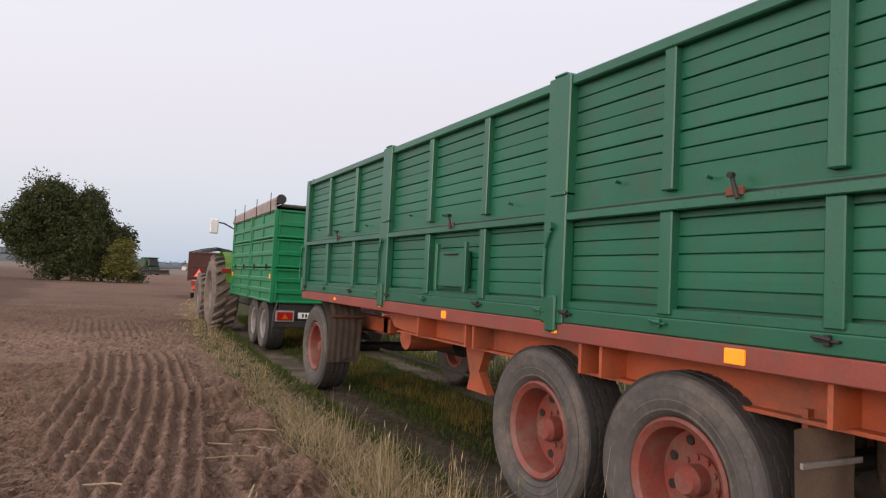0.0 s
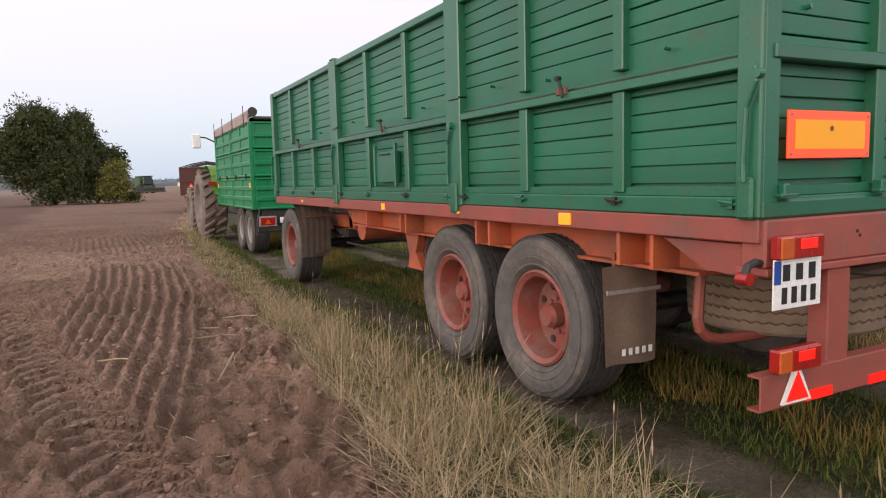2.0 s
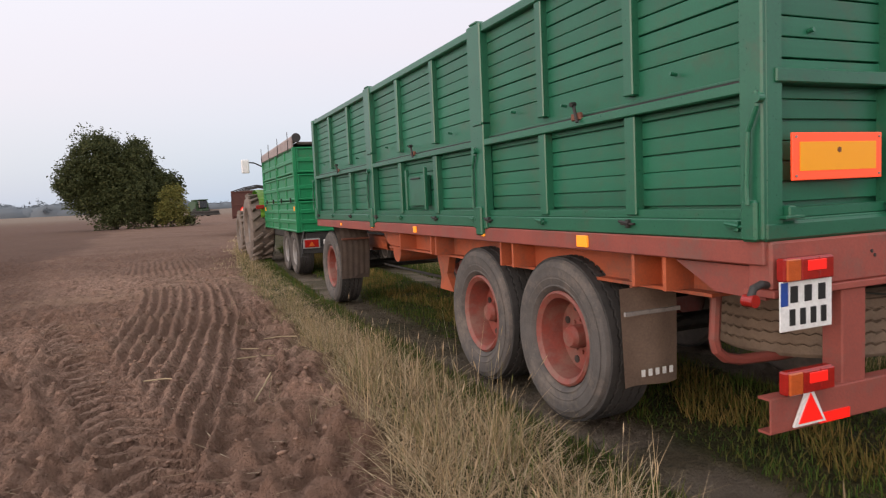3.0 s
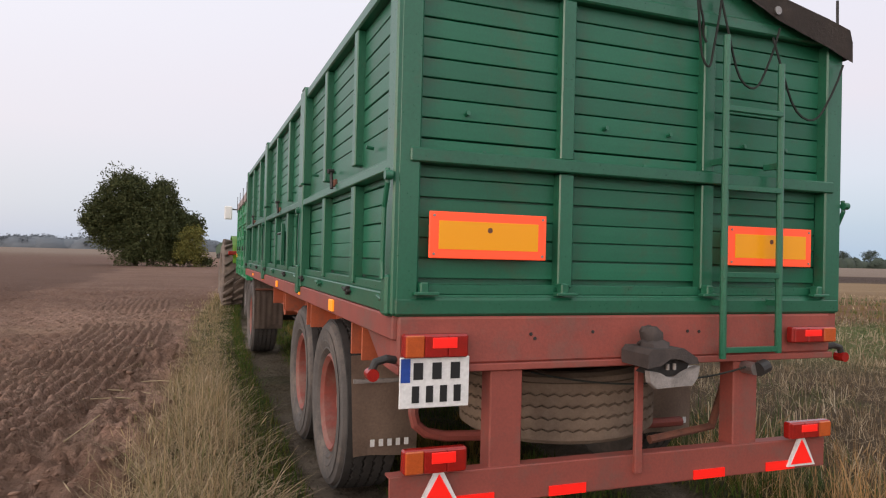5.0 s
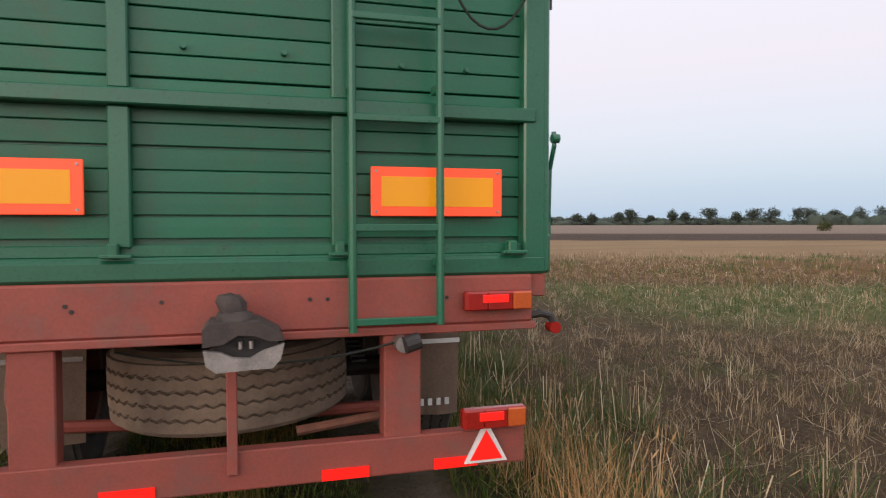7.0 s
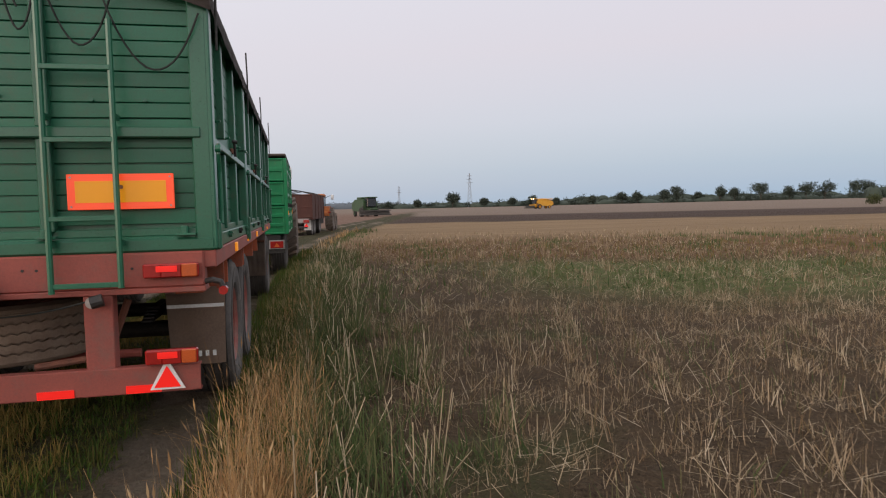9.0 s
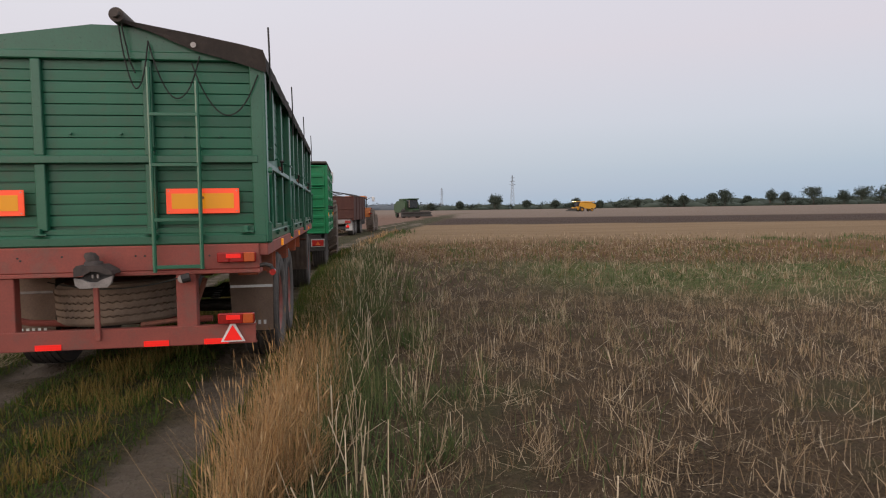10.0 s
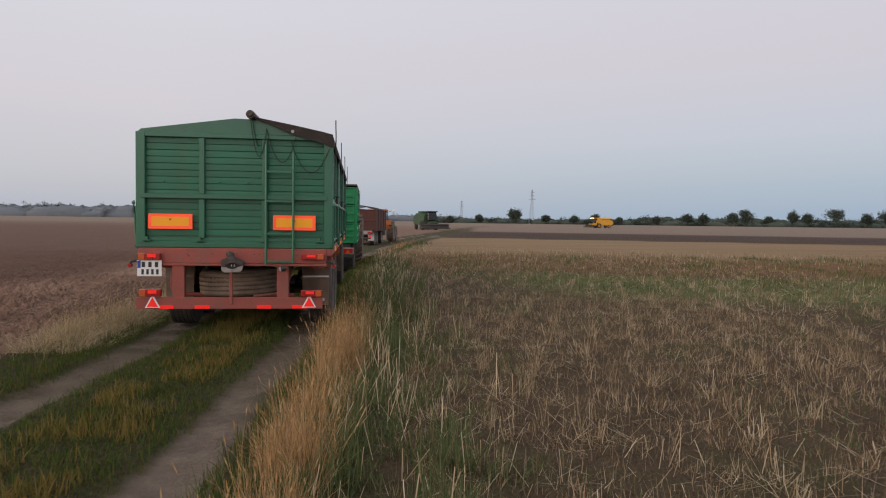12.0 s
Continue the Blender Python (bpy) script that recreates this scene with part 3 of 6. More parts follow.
def build_long_trailer():
    t = thing("farm_trailer", "long dark green drop-side grain trailer on a red chassis", "trailer")
    R = random.Random(4)
    # box floor and inner skin
    part("floor", B(-W + 0.05, W - 0.05, 0.05, L - 0.05, Z0 - 0.02, Z0 + 0.05), GREEN_DARK, t)
    PITCH = 0.0872

    def plank_mesh(length, height, along_y):
        """A pressed plank: flat with a rolled lip over the groove below it."""
        bm = bmesh.new()
        prof = [(0.003, 0.0), (0.0, 0.003), (-0.0005, height * 0.5), (0.0, height - 0.0085), (0.003, height - 0.0055), (0.022, height - 0.0055), (0.022, 0.0)]
        a = [bm.verts.new((p, 0, q)) for p, q in prof]
        b = [bm.verts.new((p, length, q)) for p, q in prof]
        bm.faces.new(a[::-1])
        bm.faces.new(b)
        for i in range(len(prof)):
            j = (i + 1) % len(prof)
            bm.faces.new((a[i], a[j], b[j], b[i]))
        if not along_y:
            bmesh.ops.rotate(bm, verts=bm.verts, cent=(0, 0, 0), matrix=Matrix.Rotation(radians(90), 3, "Z"))
        me = mesh_of(bm, "plank")
        me.materials.append(GREEN)
        return me

    def wall(parent, length, place, plate):
        """Planks, rails and posts of one wall, built along y from 0 to length with its face towards -x, then put in place."""
        side_wall = plate > 0.1
        if side_wall:
            rows = [(ZM - 0.09 - PITCH * (k + 1), PITCH) for k in range(5)] + [(ZM + 0.008, 0.166)] + [(ZM + 0.174 + PITCH * k, PITCH) for k in range(6)]
            rows += [(ZM - 0.09, 0.04), (ZM + 0.174 + PITCH * 6, 0.085)]
        else:
            rows = [(1.8365 - PITCH * (k + 1), PITCH) for k in range(5)] + [(2.005 + PITCH * k, PITCH) for k in range(7)]
            rows += [(1.8365, 0.06), (ZM + 0.03, 0.061), (2.005 + PITCH * 7, 0.085)]
        shared = {h: plank_mesh(length - 0.1, h, True) for _, h in rows}
        for z, h in rows:
            ob = part("plank", shared[h], GREEN, parent)
            ob.matrix_basis = place @ pose(0.056 if z < ZM else 0.046, 0.05, z + R.uniform(-0.002, 0.002), 0, R.uniform(-0.3, 0.3), 0)

        def fix(name, bm, mat=GREEN_DARK, label=""):
            ob = part(name, bm, mat, parent, label)
            ob.matrix_basis = place
            return ob
        fix("bottom_rail", box(B(0.0, 0.06, 0.0, length, Z0, Z0 + 0.085, bevel=0.006), 0.02, 0.06, 0.0, length, Z0 + 0.085, Z0 + 0.13, bevel=0.004))
        if plate < 0.1:
            fix("middle_rail", B(-0.024, 0.06, 0.0, length, ZM - 0.026, ZM + 0.034, bevel=0.006))
            fix("top_rail", B(-0.004, 0.075, 0.0, length, Z1 - 0.065, Z1, bevel=0.008))
            return fix
        fix("middle_rail", B(-0.012, 0.06, 0.0, length, ZM - 0.055, ZM - 0.008, bevel=0.005))
        fix("seam_lip", B(0.030, 0.06, 0.0, length, ZM + 0.004, ZM + 0.02, bevel=0.003))
        fix("joint_seal", B(0.03, 0.06, 0.0, length, ZM - 0.009, ZM + 0.009), BLACK)
        fix("top_rail", B(-0.004, 0.075, 0.0, length, Z1 - 0.065, Z1, bevel=0.008))
        return fix

    for side in (-1, 1):
        for n, (a, b) in enumerate(zip(PILLARS, PILLARS[1:])):
            length = b - a
            flip = Matrix.Identity(4) if side < 0 else Matrix.Rotation(math.pi, 4, "Z")
            place = Matrix.Translation((side * W, a if side < 0 else b, 0)) @ flip
            panel = part("side_panel", B(0.078, 0.09, 0.04, length - 0.04, Z0 + 0.02, Z1 - 0.03), GREEN_DARK, t)
            panel.matrix_basis = place
            panel.matrix_parent_inverse = Matrix.Identity(4)
            fix = wall(t, length, place, 0.125)
            for k in range(1, 3):
                y = length * k / 3 - (0.02 if side < 0 else -0.02)
                fix("post", B(0.002, 0.062, y - 0.042, y + 0.042, Z0 + 0.10, ZM - 0.055, bevel=0.006))
                fix("post", B(0.000, 0.062, y - 0.038, y + 0.038, ZM + 0.050, Z1 - 0.065, bevel=0.006))
            for k in range(4):
                y = [0.14, length / 3, length * 2 / 3, length - 0.12][k] - 0.01
                hook = box(bmesh.new(), -0.024, 0.0, y - 0.05, y + 0.05, Z0 + 0.05, Z0 + 0.062, bevel=0.003)
                box(hook, -0.022, 0.002, y - 0.012, y + 0.012, Z0 + 0.035, Z0 + 0.08, bevel=0.003)
                cyl(hook, (-0.024, y - 0.02, Z0 + 0.06), (-0.024, y + 0.055, Z0 + 0.07), 0.008, 8)
                fix("drop_side_catch", hook, BLACK if k % 2 else GREEN_DARK)
            y = length * 0.49 if side < 0 else length * 0.51
            lever = box(bmesh.new(), -0.022, 0.0, y - 0.03, y + 0.065, ZM - 0.02, ZM + 0.022, bevel=0.005)
            part_ob = fix("latch_plate", lever, RUST, "rusty red latch plate")
            fix("latch_lever", cyl(cyl(bmesh.new(), (-0.03, y - 0.01, ZM - 0.035), (-0.03, y + 0.025, ZM + 0.075), 0.010, 8), (-0.05, y + 0.02, ZM + 0.07), (-0.015, y + 0.03, ZM + 0.075), 0.014, 8), BLACK)
            for y, z in ((length * 0.2, ZM + 0.10), (length * 0.80, ZM + 0.13), (length * 0.56, ZM + 0.085)):
                fix("peg", C((0.03, y, z), (-0.008, y + 0.003, z + 0.006), 0.009, 8))
        for n, y in enumerate(PILLARS):
            lo, hi = (y - 0.01, y + 0.11) if n == 0 else ((y - 0.10, y + 0.02) if n == 3 else (y - 0.10, y + 0.12))
            x0, x1 = (-W - 0.018, -W + 0.055) if side < 0 else (W - 0.055, W + 0.018)
            bm = box(bmesh.new(), x0, x1, lo, hi, Z0 - 0.01 if n in (1, 2) else Z0, Z1 + (0.012 if n in (1, 2) else 0), bevel=0.008)
            pil = part("pillar", bm, GREEN_DARK, t)
            xa, xb = x0 - (0.02 if side < 0 else 0), x1 + (0.02 if side > 0 else 0)
            if n in (1, 2):
                part("hinge_plate", B(xa, xb, y - 0.05, y + 0.05, Z0 - 0.06, Z0 + 0.16, bevel=0.01), GREEN_DARK, pil)
                part("cap", B(x0, x1, y - 0.05, y + 0.07, Z1 + 0.012, Z1 + 0.03, bevel=0.006), GREEN_DARK, pil)
                part("step_plate", B(xa + 0.006, xb - 0.006, y - 0.10, y + 0.05, ZM + 0.10, ZM + 0.12, bevel=0.004), GREEN_DARK, pil)
            else:
                part("hinge_plate", B(xa, xb, lo + 0.02, hi - 0.02, Z0 - 0.005, Z0 + 0.17, bevel=0.012), GREEN_DARK, pil)
            xo = -W - (0.042 if n == 0 else 0.032) if side < 0 else W + (0.042 if n == 0 else 0.032)
            ya = y - 0.035 if n == 0 else y
            arm = tube([(xo, ya + 0.035, ZM - 0.06), (xo, ya + 0.03, ZM - 0.12), (xo, ya + 0.075, ZM - 0.22), (xo, ya + 0.085, ZM - 0.45), (xo, ya + 0.08, Z0 + 0.15)], 0.011, 8)
            cyl(arm, (xo - 0.016, ya + 0.02, ZM - 0.09), (xo + 0.016, ya + 0.02, ZM - 0.09), 0.020, 14)
            part("locking_arm", arm, GREEN_DARK, t)
        
    hatch = box(bmesh.new(), -W - 0.004, -W + 0.05, 3.75, 4.21, 1.42, 1.70, bevel=0.004)
    h = part("hatch", hatch, GREEN_DARK, t)
    for y in (3.735, 4.225):
        part("hatch_guide", B(-W - 0.022, -W + 0.01, y - 0.018, y + 0.018, 1.38, 1.77, bevel=0.004), GREEN_DARK, h)
    part("hatch_handle", B(-W - 0.025, -W, 3.87, 4.09, 1.672, 1.684, bevel=0.003), BLACK, h)

    # rear wall, its face towards -y
    spin = Matrix.Rotation(radians(90), 4, "Z")
    rear = Matrix.Translation((W - 0.05, 0, 0)) @ spin
    part("tailgate", B(-W + 0.06, W - 0.06, 0.078, 0.09, Z0 + 0.02, Z1 - 0.02), GREEN_DARK, t)
    fix = wall(t, 2 * W - 0.1, rear, 0.04)
    for x in (-0.44, 0.37):
        part("post", B(x - 0.038, x + 0.038, 0.0, 0.062, Z0 + 0.12, ZM - 0.028, bevel=0.006), GREEN_DARK, t)
        part("post", B(x - 0.036, x + 0.036, 0.002, 0.062, ZM + 0.036, Z1 - 0.065, bevel=0.006), GREEN_DARK, t)
    for x0, x1 in ((-W, -W + 0.10), (W - 0.10, W)):
        part("corner_post", B(x0, x1, -0.012, 0.06, Z0, Z1, bevel=0.008), GREEN_DARK, t)
    part("tailgate_sill", B(-W - 0.005, W + 0.005, -0.016, 0.06, Z0 - 0.005, Z0 + 0.075, bevel=0.012), GREEN_DARK, t)
    for x in (-1.12, -0.45, 0.37, 1.1):
        hk = box(bmesh.new(), x - 0.055, x + 0.055, -0.045, -0.004, Z0 + 0.085, Z0 + 0.099, bevel=0.003)
        box(hk, x - 0.03, x + 0.01, -0.04, 0.01, Z0 + 0.085, Z0 + 0.14, bevel=0.006)
        part("tailgate_catch", hk, GREEN_DARK, t)
    for x, z in ((-0.93, 2.12), (-0.22, 2.12), (0.15, 2.12), (0.62, 2.10), (0.9, 2.10), (-0.85, 1.95), (0.0, 1.95)):
        part("peg", C((x, 0.05, z), (x + 0.004, 0.022, z + 0.004), 0.011, 8), GREEN_DARK, t)
    part("front_wall", B(-W + 0.02, W - 0.02, L - 0.06, L, Z0, Z1), GREEN_DARK, t)
    # peaked end boards over the tailgate and the front wall, and the roof cover
    gable = [(-1.24, Z1), (1.24, Z1), (1.20, Z1 + 0.02), (0.24, 2.95), (-0.02, 2.955), (-1.20, Z1 + 0.035)]
    part("gable_board", prism(gable, 0.03, Matrix.Translation((0, 0.005, 0))), GREEN_DARK, t)
    part("gable_board", prism(gable, 0.03, Matrix.Translation((0, L - 0.04, 0))), GREEN_DARK, t)
    part("ridge_bar", C((0.0, 0.03, 2.935), (0.0, L - 0.03, 2.935), 0.022, 8), BLACK, t)

    def tarp_sheet():
        bm = bmesh.new()
        ny = 40
        prof = [(0.20, 2.985), (0.42, 2.945), (0.75, 2.885), (1.10, 2.815), (1.265, 2.775), (1.285, 2.70), (1.282, 2.62)]
        rows = []
        for j in range(ny + 1):
            y = -0.05 + (L + 0.1) * j / ny
            rows.append([bm.verts.new((x, y, z - (0.014 * abs(math.sin(j * 1.3)) if 0 < i < 5 else 0.0) + (R.uniform(-0.014, 0.014) if i > 4 else 0))) for i, (x, z) in enumerate(prof)])
        for a, b in zip(rows, rows[1:]):
            for i in range(len(prof) - 1):
                bm.faces.new((a[i], a[i + 1], b[i + 1], b[i]))
        # the end flap hangs down over the tailgate
        low_edge = [bm.verts.new((x, -0.052, z - d)) for (x, z), d in zip(prof, (0.02, 0.05, 0.13, 0.155, 0.17, 0.10, 0.02))]
        a = rows[0]
        for i in range(len(prof) - 1):
            bm.faces.new((a[i], low_edge[i], low_edge[i + 1], a[i + 1]))
        bmesh.ops.solidify(bm, geom=bm.faces, thickness=0.006)
        return bm
    part("tarpaulin", tarp_sheet(), TARP, t, "dark grey-brown roll-over tarpaulin", smooth=True)
    roll = C((0.20, -0.12, 3.0), (0.20, L + 0.1, 3.0), 0.055, 16)
    part("tarpaulin_roll", cyl(roll, (0.20, -0.17, 3.0), (0.20, -0.12, 3.0), 0.03, 12), TARP, t, "tarpaulin rolled on its tube", smooth=True)
    for y in (0.06, 2.7, 5.3, 8.0):
        part("tarpaulin_stake", tube([(1.30, y, 2.40), (1.305, y, 2.75), (1.30, y, 2.98)], 0.008, 6), BLACK, t)
    part("tarpaulin_eyelet", C((0.74, -0.064, 2.80), (0.74, -0.056, 2.80), 0.022, 12), STEEL, t)

    def sag(a, b, drop, n=14):
        a, b = Vector(a), Vector(b)
        return [a.lerp(b, k / n) - Vector((0, 0.006 * math.sin(k), drop * 4 * (k / n) * (1 - k / n))) for k in range(n + 1)]
    for a, b, d in (((0.20, -0.07, 2.93), (0.40, -0.03, 2.83), 0.42), ((0.40, -0.03, 2.82), (0.78, -0.03, 2.72), 0.38), ((0.72, -0.05, 2.66), (1.22, -0.04, 2.58), 0.36),
                    ((0.22, -0.07, 2.95), (0.30, -0.04, 2.58), 0.06)):
        part("hanging_cord", tube(sag(a, b, d), 0.006, 5), CORD, t)

    # warning plates on the tailgate
    for x0, x1 in ((-1.109, -0.553), (0.485, 1.044)):
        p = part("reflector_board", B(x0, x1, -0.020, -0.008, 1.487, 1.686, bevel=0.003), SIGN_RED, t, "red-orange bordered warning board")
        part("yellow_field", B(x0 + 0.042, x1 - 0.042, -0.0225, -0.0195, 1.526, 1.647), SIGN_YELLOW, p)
        for x, z in ((x0 + 0.02, 1.505), (x1 - 0.02, 1.505), (x0 + 0.02, 1.668), (x1 - 0.02, 1.668)):
            part("rivet", C((x, -0.024, z), (x, -0.016, z), 0.006, 8), STEEL, p)
        part("stamp_mark", C(((x0 + x1) / 2, -0.0245, 1.612), ((x0 + x1) / 2, -0.021, 1.612), 0.012, 8), RUST, p)

    # ladder
    lad = part("ladder", cyl(bmesh.new(), (0.40, -0.085, 1.03), (0.40, -0.075, 2.62), 0.017, 8), GREEN_DARK, t, "green welded steel ladder")
    part("stile", C((0.755, -0.085, 1.05), (0.755, -0.075, 2.52), 0.017, 8), GREEN_DARK, lad)
    for z in (1.07, 1.44, 1.87, 2.26):
        part("rung", B(0.40, 0.755, -0.095, -0.07, z - 0.014, z + 0.014, bevel=0.003), GREEN_DARK, lad)
    for x, z in ((0.40, 2.0), (0.40, 1.30), (0.755, 2.0), (0.755, 1.30)):
        part("bracket", B(x - 0.012, x + 0.012, -0.085, 0.02, z - 0.015, z + 0.015), GREEN_DARK, lad)

    # chassis
    for x0, x1 in ((-W - 0.006, -W + 0.10), (W - 0.10, W + 0.006)):
        part("side_rail", B(x0, x1, 0.0, L + 0.02, Z0 - 0.105, Z0 - 0.003, bevel=0.006), RED, t)
    part("rear_beam", B(-1.235, 1.19, -0.02, 0.10, 1.035, Z0 - 0.006, bevel=0.01), RED, t)
    for x, z in ((-0.62, 1.16), (-0.30, 1.165), (0.24, 1.16), (0.31, 1.158), (0.80, 1.15), (-0.60, 1.14), (1.0, 1.16)):
        part("bolt_hole", C((x, -0.024, z), (x, -0.014, z), 0.008, 8), BLACK, t)
    part("beam_flange", B(-1.24, 1.195, -0.035, 0.12, 1.005, 1.036, bevel=0.004), RED, t)
    for x in (-0.5, 0.5):
        web = [(0.13, 1.14), (8.0, 1.14), (8.0, 1.02), (6.5, 1.02), (5.9, 0.93), (5.2, 0.86), (1.4, 0.86), (0.9, 0.98), (0.13, 1.0)]
        bm = prism([(a, b) for a, b in web], 0.09)
        bmesh.ops.rotate(bm, verts=bm.verts, cent=(0, 0, 0), matrix=Matrix.Rotation(radians(90), 3, "Z"))
        bmesh.ops.translate(bm, verts=bm.verts, vec=(x + 0.045, 0, 0))
        part("main_beam", bm, ORANGE_RED, t)
    for side in (-1, 1):
        xs = sorted((side * 1.05, side * 0.98))
        web = [(0.02, 1.14), (5.75, 1.14), (5.55, 0.98), (5.3, 0.955), (0.42, 0.965), (0.25, 1.0)]
        bm = prism(web, xs[1] - xs[0])
        bmesh.ops.rotate(bm, verts=bm.verts, cent=(0, 0, 0), matrix=Matrix.Rotation(radians(90), 3, "Z"))
        bmesh.ops.translate(bm, verts=bm.verts, vec=(xs[1], 0, 0))
        part("outer_beam", bm, ORANGE_RED, t)
        part("beam_shelf", B(*sorted((side * 1.12, side * 0.95)), 0.42, 5.3, 0.945, 0.963), ORANGE_RED, t)
        for y in (0.62, 0.86, 2.18, 2.36, 3.62, 3.74, 4.6):
            part("gusset", B(*sorted((side * 1.23, side * 1.05)), y - 0.012, y + 0.012, 0.965, 1.14), ORANGE_RED, t)
        tank = C((side * 1.02, 5.32, 0.90), (side * 0.55, 5.32, 0.90), 0.13, 24)
        part("spring_hanger_tube", tank, ORANGE_RED, t, smooth=True)
        part("spring_bracket", prism([(3.75, 0.96), (4.08, 0.96), (3.98, 0.72), (4.02, 0.60), (3.70, 0.60), (3.84, 0.76)], 0.07,
                                     Matrix.Translation((side * 1.0 + 0.035, 0, 0)) @ Matrix.Rotation(radians(90), 4, "Z")), ORANGE_RED, t)
    for y in (0.4, 1.1, 1.8, 2.6, 3.4, 4.2, 5.0, 5.8, 6.6, 7.4, 8.1):
        part("cross_member", B(-1.2, 1.2, y - 0.035, y + 0.035, 1.15, Z0 - 0.03), RED, t)
    part("corner_gusset", prism([(0.02, 1.13), (0.55, 1.13), (0.30, 1.0), (0.02, 0.99)], 0.02, Matrix.Translation((-1.20, 0, 0)) @ Matrix.Rotation(radians(90), 4, "Z")), RED, t)

    # rear protection frame
    part("frame_leg", B(-0.81, -0.655, -0.02, 0.08, 0.56, 1.006, bevel=0.006), RED, t)
    part("frame_leg", B(0.535, 0.69, -0.02, 0.08, 0.56, 1.006, bevel=0.006), RED, t)
    bump = part("bumper", box(box(B(-1.262, 1.145, -0.035, -0.025, 0.435, 0.585, bevel=0.004), -1.262, 1.145, -0.03, 0.03, 0.577, 0.587), -1.262, 1.145, -0.03, 0.03, 0.433, 0.443), RED, t)
    part("center_stay", B(-0.075, -0.035, -0.055, -0.03, 0.50, 1.0, bevel=0.004), RED, t)
    for x0 in (-0.98, -0.52, 0.28, 0.74):
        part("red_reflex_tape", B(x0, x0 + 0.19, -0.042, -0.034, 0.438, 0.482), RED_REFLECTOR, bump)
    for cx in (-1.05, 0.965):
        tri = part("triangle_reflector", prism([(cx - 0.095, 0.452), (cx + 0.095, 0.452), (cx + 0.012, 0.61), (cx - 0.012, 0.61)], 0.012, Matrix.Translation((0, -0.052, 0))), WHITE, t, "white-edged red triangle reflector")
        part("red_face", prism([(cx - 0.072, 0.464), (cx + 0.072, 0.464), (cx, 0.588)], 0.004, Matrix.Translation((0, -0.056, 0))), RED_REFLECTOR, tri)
    # lamp clusters
    for x0, x1, z0, z1, flip in ((-1.225, -0.94, 1.075, 1.172, False), (0.865, 1.165, 1.095, 1.175, True), (-1.215, -0.935, 0.60, 0.70, False), (0.855, 1.14, 0.60, 0.685, True)):
        lamp = part("tail_lamp", B(x0, x1, -0.075, -0.03, z0, z1, bevel=0.008), RED_LENS, t, "amber and red tail lamp")
        w = x1 - x0
        cuts = [0, 0.3, 0.68, 1.0]
        mats = [AMBER_LENS, RED_LENS, RED_LENS]
        if flip:
            cuts = [0, 0.32, 0.7, 1.0]
            mats = [RED_LENS, RED_LENS, AMBER_LENS]
        for k in range(3):
            part("lens", B(x0 + 0.006 + (w - 0.012) * cuts[k], x0 + 0.006 + (w - 0.012) * cuts[k + 1] - 0.002, -0.086, -0.074, z0 + 0.003, z1 - 0.003, bevel=0.005), mats[k], lamp)
        a = (0.42, 0.80) if not flip else (0.24, 0.62)
        part("reflex_patch", B(x0 + w * a[0], x0 + w * a[1], -0.090, -0.085, z0 + (z1 - z0) * 0.42, z1 - 0.012, bevel=0.002), RED_REFLECTOR, lamp)
    # width lamps on rubber arms
    for side, x in ((-1, -1.24), (1, 1.19)):
        arm = part("width_lamp", tube([(x, 0.0, 1.06), (x + side * 0.04, -0.01, 1.068), (x + side * 0.085, -0.01, 1.055), (x + side * 0.10, -0.01, 1.02)], 0.017, 10), BLACK, t)
        part("lamp_head", C((x + side * 0.10, -0.035, 1.005), (x + side * 0.10, 0.02, 1.005), 0.026, 16), RED_LENS, arm)
    # number plate
    npl = part("number_plate", B(-1.237, -0.93, -0.062, -0.056, 0.868, 1.078, bevel=0.003), WHITE, t, "white two-row number plate")
    part("blue_band", B(-1.232, -1.192, -0.0645, -0.0615, 0.975, 1.072), BLUE, npl)
    bars_of_text(npl, pose(-1.075, -0.0635, 0.973), (3, 4), INK, 0.245, 0.19)
    # coupling
    cp = part("tow_coupling", prism([(-0.175, 1.03), (-0.175, 1.095), (-0.15, 1.12), (0.06, 1.122), (0.15, 1.075), (0.165, 1.045), (0.10, 1.045), (0.04, 1.068), (-0.03, 1.072), (-0.09, 1.04)], 0.20, Matrix.Translation((0, -0.23, 0))), DUSTY_CAP, t, "dusty iron tow coupling with a pale lower jaw")
    cp.matrix_basis = Matrix.Translation((-0.02, 0, 0.945)) @ Matrix.Diagonal((0.82, 1, 0.92, 1)) @ Matrix.Translation((0.02, 0, -0.945))
    part("jaw", prism([(-0.16, 1.00), (-0.09, 1.045), (-0.03, 1.075), (0.04, 1.072), (0.10, 1.05), (0.15, 1.045), (0.12, 0.99), (0.0, 0.975)], 0.06, Matrix.Translation((0, -0.18, 0))), BLACK, cp)
    part("lower_jaw", prism([(-0.172, 1.018), (-0.10, 1.008), (-0.05, 0.985), (0.02, 0.98), (0.07, 1.005), (0.165, 1.035), (0.15, 0.975), (0.115, 0.94), (0.02, 0.938), (-0.12, 0.932), (-0.162, 0.96)], 0.035, Matrix.Translation((0, -0.235, 0))), RAG, cp)
    for x in (-0.02, 0.025):
        part("coupling_pin", C((x, -0.20, 1.015), (x, -0.20, 1.045), 0.010, 10), STEEL, cp)
    hood = bmesh.new()
    rings = []
